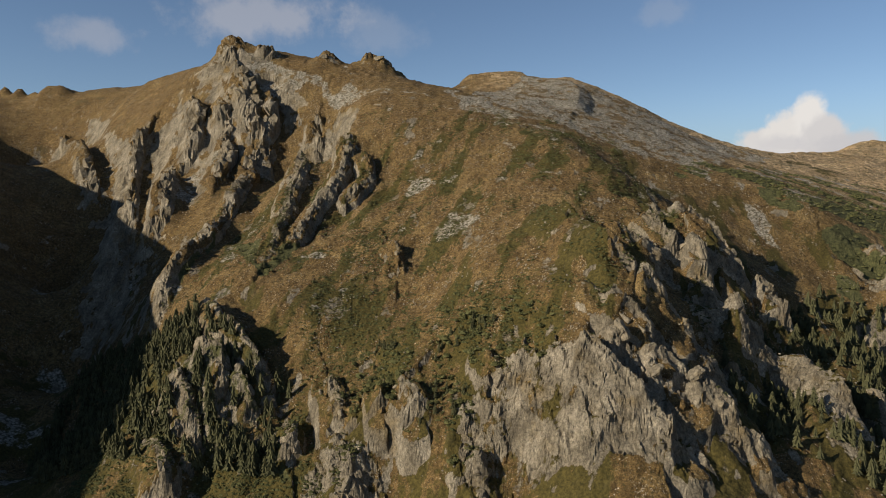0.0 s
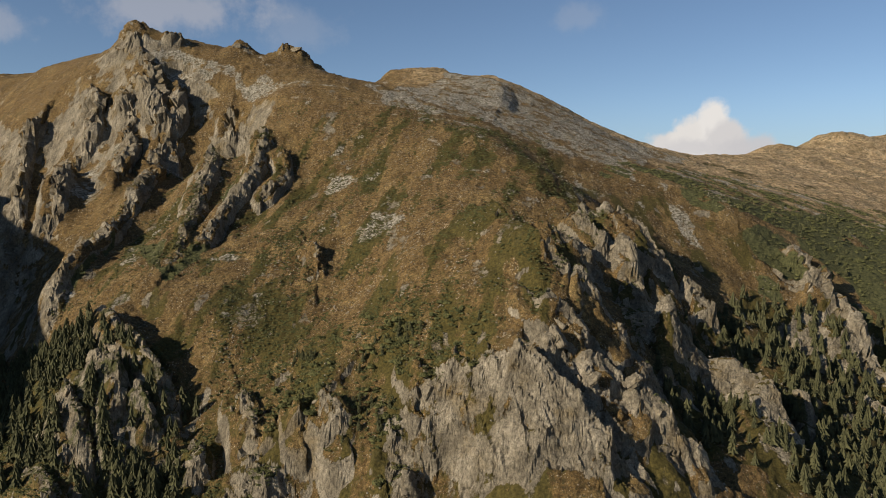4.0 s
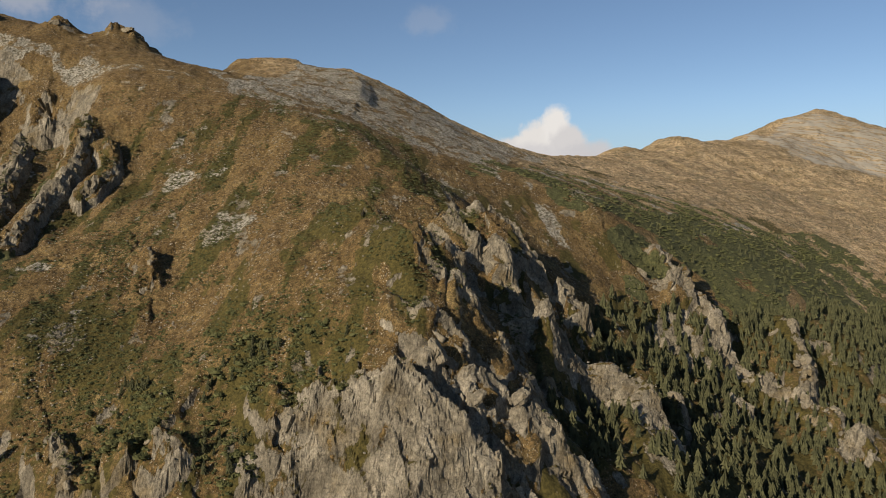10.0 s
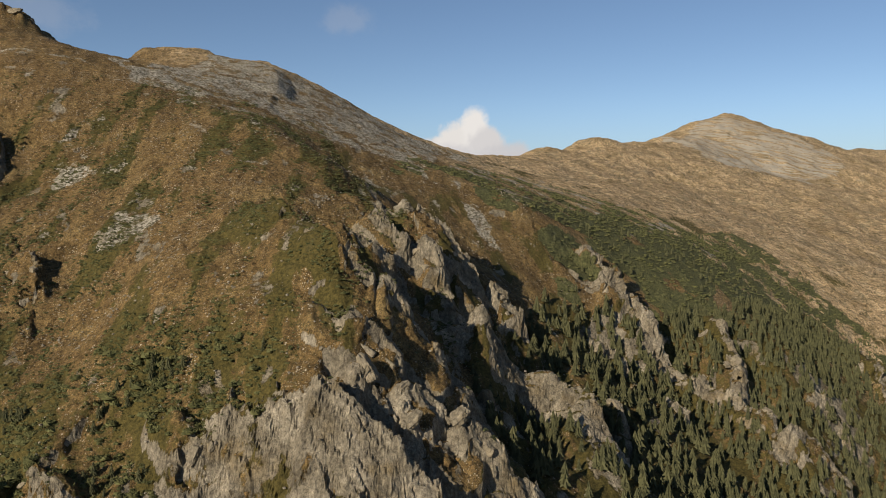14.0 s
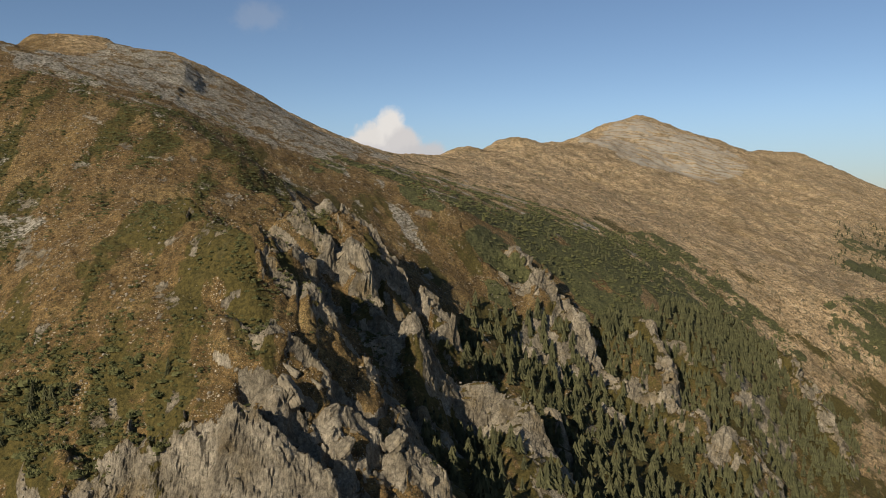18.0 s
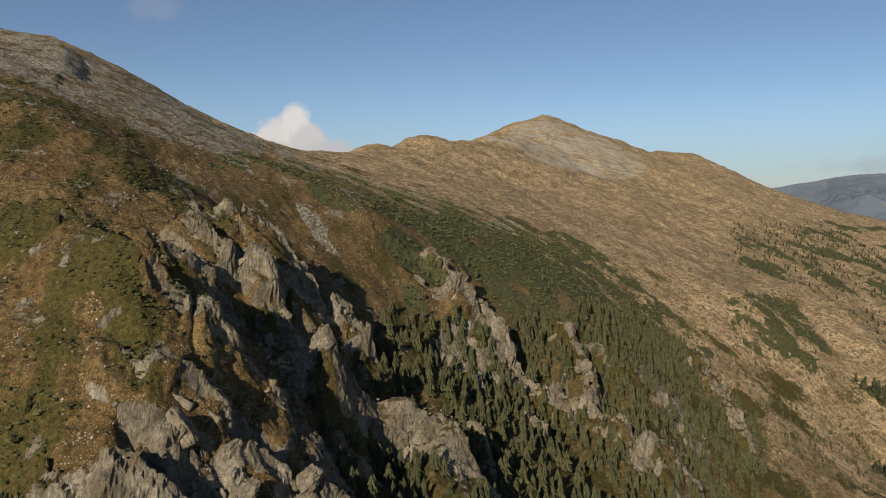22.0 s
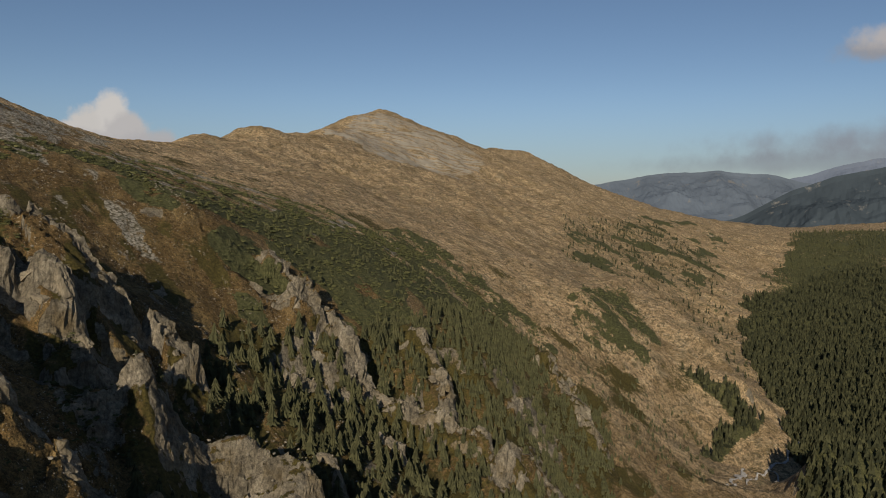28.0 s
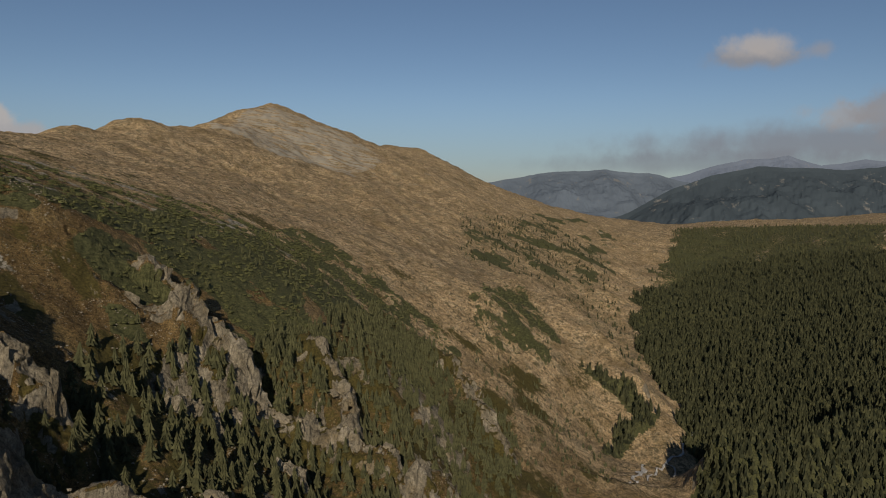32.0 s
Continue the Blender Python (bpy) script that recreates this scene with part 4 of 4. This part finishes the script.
# ---- rock outcrops along the ribs, tors on the crest ----
TORS = [(-107, 669, 4), (-58, 679, 5), (-50, 681, 4), (85, 801, 4)]
CRAGS = []
for k in range(10):
    v, f = boulder_shape(rng, 9 + k % 5, 1.0, 4, 0.1)
    CRAGS.append(raw_mesh("outcrop", v, f))
    CRAGS[-1].materials.append(GRANITE)


def outcrop(x, y, size, heading, dip, long=1.0, thin=0.4, tall=0.7, sunk=0.4):
    """A blade or block of bedrock that stands out of the ground, its length along the rib."""
    z = height(np.array([x]), np.array([y]))[0]
    ob = new("rock_outcrop", CRAGS[rng.integers(len(CRAGS))])
    ob.matrix_basis = pose(x, y, z - sunk * size * tall, rng.uniform(-16, 16), dip + rng.uniform(-8, 8), heading + rng.uniform(-14, 14)) @ Matrix.Diagonal((size * long, size * thin, size * tall, 1))
    return tagged(ob, "weathered grey granite outcrop on the mountain flank", "rock", "outcrops on the flank")


for tall, sunny, shaded, line in RIBS:
    if line[0][1] > 480 or sunny > 19:
        continue
    xs, ys = np.array([p[0] for p in line], float), np.array([p[1] for p in line], float)
    zs = height(xs, ys, False)
    for k in range(len(line) - 1):
        dx, dy, dz = xs[k + 1] - xs[k], ys[k + 1] - ys[k], zs[k + 1] - zs[k]
        far = math.hypot(dx, dy)
        for _ in range(max(1, int(far / 8.0))):
            u, off = rng.uniform(), rng.normal(0.1, 0.22) * sunny
            outcrop(xs[k] + u * dx + off * dy / far, ys[k] + u * dy - off * dx / far, rng.uniform(1.3, 1.8 + 0.16 * tall), math.degrees(math.atan2(dy, dx)),
                    -math.degrees(math.atan2(dz, far)), rng.uniform(0.9, 1.5), rng.uniform(0.45, 0.85), rng.uniform(0.5, 0.9), 0.5)
for x, y, size in TORS:
    outcrop(x, y, size, rng.uniform(-30, 30), 0, 1.2, 0.9, rng.uniform(0.5, 0.7), 0.6)

# ---- conifers ----
NEAR_CROWNS, TRUNKS = [], []
for k in range(6):
    v, f = conifer_crown(rng, 10, 8, 1.0, 0.27)
    me = raw_mesh("crown", v, f)
    me.materials.append(NEEDLES)
    NEAR_CROWNS.append(me)
trunk_bm = bmesh.new()
bmesh.ops.create_cone(trunk_bm, cap_ends=True, segments=7, radius1=0.026, radius2=0.006, depth=0.9, matrix=Matrix.Translation((0, 0, 0.42)))
TRUNK = bpy.data.meshes.new("trunk")
trunk_bm.to_mesh(TRUNK)
trunk_bm.free()
TRUNK.materials.append(BARK)


def clumped(x, y, rng):
    return (rib_field(x, y)[1] < 0.3) & (fractal(x, y, 18, 3, 131) + rng.uniform(-0.5, 0.5, len(x)) > -0.02)


flank = sprinkle("flank_forest", 2200, 21, clumped)
west = sprinkle("west_forest", 900, 22, clumped)
foot = sprinkle("foot_scrub", 120, 25)
order = np.argsort(np.hypot(flank[:, 0] - 150, flank[:, 1] - 330))
named = np.concatenate([flank[order[:170]], west[:60], foot[:50]])
tree_z = on_ground(named)
for (x, y), z in zip(named, tree_z):
    tall = rng.uniform(1.8, 4.6) if y < 340 and x < 60 and x > -75 else rng.uniform(3.5, 9.5)
    tree = new("spruce_tree")
    tree.matrix_basis = pose(x, y, z - 0.15, 0, 0, rng.uniform(0, 360)) @ Matrix.Diagonal((tall * rng.uniform(0.85, 1.2), tall * rng.uniform(0.85, 1.2), tall, 1))
    tagged(tree, "dark green mountain spruce on a rocky slope", "tree", "spruces on the flank")
    part("trunk", TRUNK, BARK, tree)
    part("crown", NEAR_CROWNS[rng.integers(6)], NEEDLES, tree)

MID_CROWNS = [conifer_crown(rng, 6, 6, 1.0, 0.25) for _ in range(6)]
FAR_CROWNS = [conifer_crown(rng, 4, 4, 1.0, 0.24) for _ in range(6)]


def woods(name, places, shapes, lo, hi, label):
    z = on_ground(places)
    tall = rng.uniform(lo, hi, len(places))
    v, f = scatter(shapes, np.column_stack([places, z - 0.2, tall * rng.uniform(0.9, 1.2, len(places)), tall]), rng)
    me = raw_mesh(name, v, f)
    me.materials.append(NEEDLES)
    return tagged(new(name, me), label, "forest", kind="stuff")


woods("flank_woods", np.concatenate([flank[order[170:]], west[60:]]), MID_CROWNS, 4.5, 10, "open spruce wood on the rocky mountain flank")
woods("valley_woods", sprinkle("valley_forest", 15000, 23, lambda x, y, r: r.uniform(0, 1, len(x)) < np.clip(900 / np.hypot(x, y), 0.25, 1) ** 2), FAR_CROWNS, 6, 14, "dense dark spruce forest in the valley")
woods("plateau_woods", sprinkle("far_forest", 2600, 30, clumped), FAR_CROWNS, 5, 11, "open dark spruce wood on the far plateau")
woods("hill_woods", sprinkle("thin_forest", 600, 24, clumped), FAR_CROWNS, 4, 9, "scattered spruces on the far hillside")
pines = np.concatenate([sprinkle("dwarf_pine", 220, 26, clumped), sprinkle("open_forest", 190, 29, clumped)])
woods("shoulder_woods", pines, MID_CROWNS, 2.5, 5.5, "young spruces among dwarf pine")

# ---- dwarf pine and juniper ----
BUSHES = [bush_shape(rng) for _ in range(7)]
CLUMPS = [bush_shape(rng, 2, 3, 6, 4) for _ in range(6)]
BUSH_MESHES = []
for v, f in BUSHES:
    me = raw_mesh("foliage", v, f)
    me.materials.append(SCRUB)
    BUSH_MESHES.append(me)


def brush(name, places, lo, hi, label):
    z = on_ground(places)
    size = rng.uniform(lo, hi, len(places))
    v, f = scatter(CLUMPS, np.column_stack([places, z - 0.1, size, size * rng.uniform(0.5, 0.9, len(places))]), rng)
    me = raw_mesh(name, v, f)
    me.materials.append(SCRUB)
    return tagged(new(name, me), label, "shrub", kind="stuff")


def stripes(x, y, r):
    return (stripe(x, y) > -0.25) & (rib_field(x, y)[1] < 0.2)


brush("dwarf_pine_carpet", np.concatenate([sprinkle("dwarf_pine", 2300, 27, stripes), sprinkle("pine_stripes", 1300, 28, lambda x, y, r: band(x, y) > 0.04)]), 1.4, 2.8, "dark green carpet of dwarf mountain pine")
box = rng.uniform((-150, 258), (130, 560), (150000, 2))
thick = 0.6 * stripe(box[:, 0], box[:, 1]) + 0.35 * fractal(box[:, 0], box[:, 1], 60, 3, 155) + 0.3 * steps(350, 290, box[:, 1]) * steps(60, 25, box[:, 0]) + 0.25 * fractal(box[:, 0], box[:, 1], 9, 2, 156)
box = box[(thick + rng.uniform(-0.3, 0.3, len(box)) > 0.24) & (slope_at(box[:, 0], box[:, 1]) < 1.2)]
box = np.concatenate([foot[50:], box])
rng.shuffle(box)
box = box[np.argsort(np.hypot(box[:, 0] - 0, box[:, 1] - 280) + rng.uniform(0, 250, len(box)))]
for (x, y), z in zip(box[:260], on_ground(box[:260])):
    ob = new("dwarf_pine", BUSH_MESHES[rng.integers(7)])
    size = rng.uniform(0.8, 2.6)
    ob.matrix_basis = pose(x, y, z - 0.1, 0, 0, rng.uniform(0, 360)) @ Matrix.Diagonal((size, size, size * rng.uniform(0.6, 1.0), 1))
    tagged(ob, "low dark green dwarf pine on brown grass", "shrub", "dwarf pines on the grass slope")
brush("slope_scrub", box[260:26000], 0.4, 1.3, "scattered juniper and dwarf pine on dry grass")

# ---- loose stones ----
STONES = [boulder_shape(rng, 9, 0.8, 1) for _ in range(8)]
box = rng.uniform((-130, 255), (260, 560), (60000, 2))
n1 = 0.7 * fractal(*fall_line(box[:, 0], 0.5 * box[:, 1]), 22, 4, 151)
box = box[n1 + rng.uniform(-0.3, 0.3, len(box)) > 0.28][:6500]
size = rng.uniform(0.15, 0.8, len(box)) ** 3 + 0.12
v, f = scatter(STONES, np.column_stack([box, on_ground(box) + 0.25 * size, size, size * 0.8]), rng)
me = raw_mesh("loose_stones", v, f)
me.materials.append(PALE_STONE)
tagged(new("loose_stones", me), "pale grey stones scattered over dry grass", "stones", kind="stuff")

# ---- the far ranges ----
def far_range(crest, deep, drop, seed, colour, pale, label):
    """A mountain chain on the horizon: a crest line with slopes that fall towards the valley. Its colour holds the
    haze.
    """
    pts = np.array(crest, float)
    u = np.linspace(0, len(pts) - 1, 420)
    x, y, z = (np.interp(u, np.arange(len(pts)), pts[:, k]) for k in range(3))
    rows = 26
    v = np.linspace(0, 1, rows)[:, None]
    away = np.hypot(x, y)
    gx = x[None] - v * deep * x / away
    gy = y[None] - v * deep * y / away
    bumpy = fractal(gx.ravel(), gy.ravel(), 420, 5, seed, True).reshape(gx.shape)
    gz = z[None] - drop * v ** 0.8 + bumpy * (12 + 60 * np.sin(v * math.pi))
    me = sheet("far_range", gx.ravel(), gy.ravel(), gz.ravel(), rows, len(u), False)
    n = Nodes("hazy_distant_forest", 1.0)
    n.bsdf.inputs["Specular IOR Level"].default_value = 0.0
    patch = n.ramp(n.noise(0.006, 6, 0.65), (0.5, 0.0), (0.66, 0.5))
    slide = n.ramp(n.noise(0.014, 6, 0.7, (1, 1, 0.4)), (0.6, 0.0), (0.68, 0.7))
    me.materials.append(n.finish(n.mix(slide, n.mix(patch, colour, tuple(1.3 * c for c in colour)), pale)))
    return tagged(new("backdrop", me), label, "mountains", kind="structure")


# bluish base colours: the haze of distance is painted into each range
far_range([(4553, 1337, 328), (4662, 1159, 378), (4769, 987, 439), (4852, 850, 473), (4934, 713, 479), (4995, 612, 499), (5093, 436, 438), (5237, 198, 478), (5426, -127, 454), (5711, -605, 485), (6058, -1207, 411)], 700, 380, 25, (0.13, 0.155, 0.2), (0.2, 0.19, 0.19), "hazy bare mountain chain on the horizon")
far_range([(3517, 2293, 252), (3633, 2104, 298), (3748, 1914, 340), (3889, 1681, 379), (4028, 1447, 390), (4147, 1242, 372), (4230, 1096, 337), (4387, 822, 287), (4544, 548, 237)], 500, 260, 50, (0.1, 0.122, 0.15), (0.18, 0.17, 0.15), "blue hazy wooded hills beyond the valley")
far_range([(3434, 1231, 139), (3482, 1156, 174), (3591, 987, 285), (3690, 829, 348), (3804, 643, 392), (3912, 457, 385), (4025, 264, 376), (4121, 104, 396), (4301, -200, 410), (4503, -550, 353), (4778, -1014, 376)], 700, 330, 39, (0.05, 0.064, 0.075), (0.2, 0.19, 0.17), "dark wooded mountain with pale rock slides, haze in its colour")



# ---- the stream in the valley meadow ----
def brook(line, wide):
    """A shallow bed of pale gravel, laid along a winding line on the ground."""
    pts = np.array(line, float)
    u = np.linspace(0, len(pts) - 1, 30 * (len(pts) - 1))
    x, y = (np.interp(u, np.arange(len(pts)), pts[:, k]) for k in range(2))
    x = x + 2.5 * np.sin(u * 5.1) + smooth_noise(u * 3, u * 0 + 5, 3) * 3
    y = y + 2.5 * np.cos(u * 4.3)
    tx, ty = np.gradient(x), np.gradient(y)
    long = np.hypot(tx, ty)
    half = wide * (0.7 + 0.5 * smooth_noise(u * 4, u * 0 + 9, 5))
    rows = []
    for s, dz in ((-1.0, 0.02), (-0.6, 0.22), (0.0, 0.3), (0.6, 0.22), (1.0, 0.02)):
        gx, gy = x - s * half * ty / long, y + s * half * tx / long
        rows.append((gx, gy, height(gx, gy) + dz + 1.0))
    gx, gy, gz = (np.concatenate([r[k] for r in rows]) for k in range(3))
    return sheet("stream", gx, gy, gz, 5, len(u), False)


gravel = Nodes("wet_gravel", 0.5)
GRAVEL = gravel.finish(gravel.ramp(gravel.noise(0.5, 5, 0.7), (0.35, (0.2, 0.19, 0.17)), (0.6, (0.46, 0.44, 0.4))), gravel.noise(1.5, 4), 0.6, 0.3)
bed = tagged(new("stream", brook([(812, 312), (764, 309), (727, 307), (699, 312), (675, 321), (627, 319), (599, 314), (572, 311)], 1.4)), "pale gravel bed of a winding brook", "stream", kind="structure")
bed.data.materials.append(GRAVEL)
bed = tagged(new("stream", brook([(699, 312), (681, 303), (658, 295), (636, 291)], 1.1)), "pale gravel bed of a winding brook", "stream", kind="structure")
bed.data.materials.append(GRAVEL)
bed = tagged(new("stream", brook([(675, 321), (637, 309), (610, 309)], 1.1)), "pale gravel bed of a winding brook", "stream", kind="structure")
bed.data.materials.append(GRAVEL)
bed = tagged(new("stream", brook([(644, 317), (628, 320), (617, 315)], 2.4)), "pale gravel bed of a winding brook", "stream", kind="structure")
bed.data.materials.append(GRAVEL)
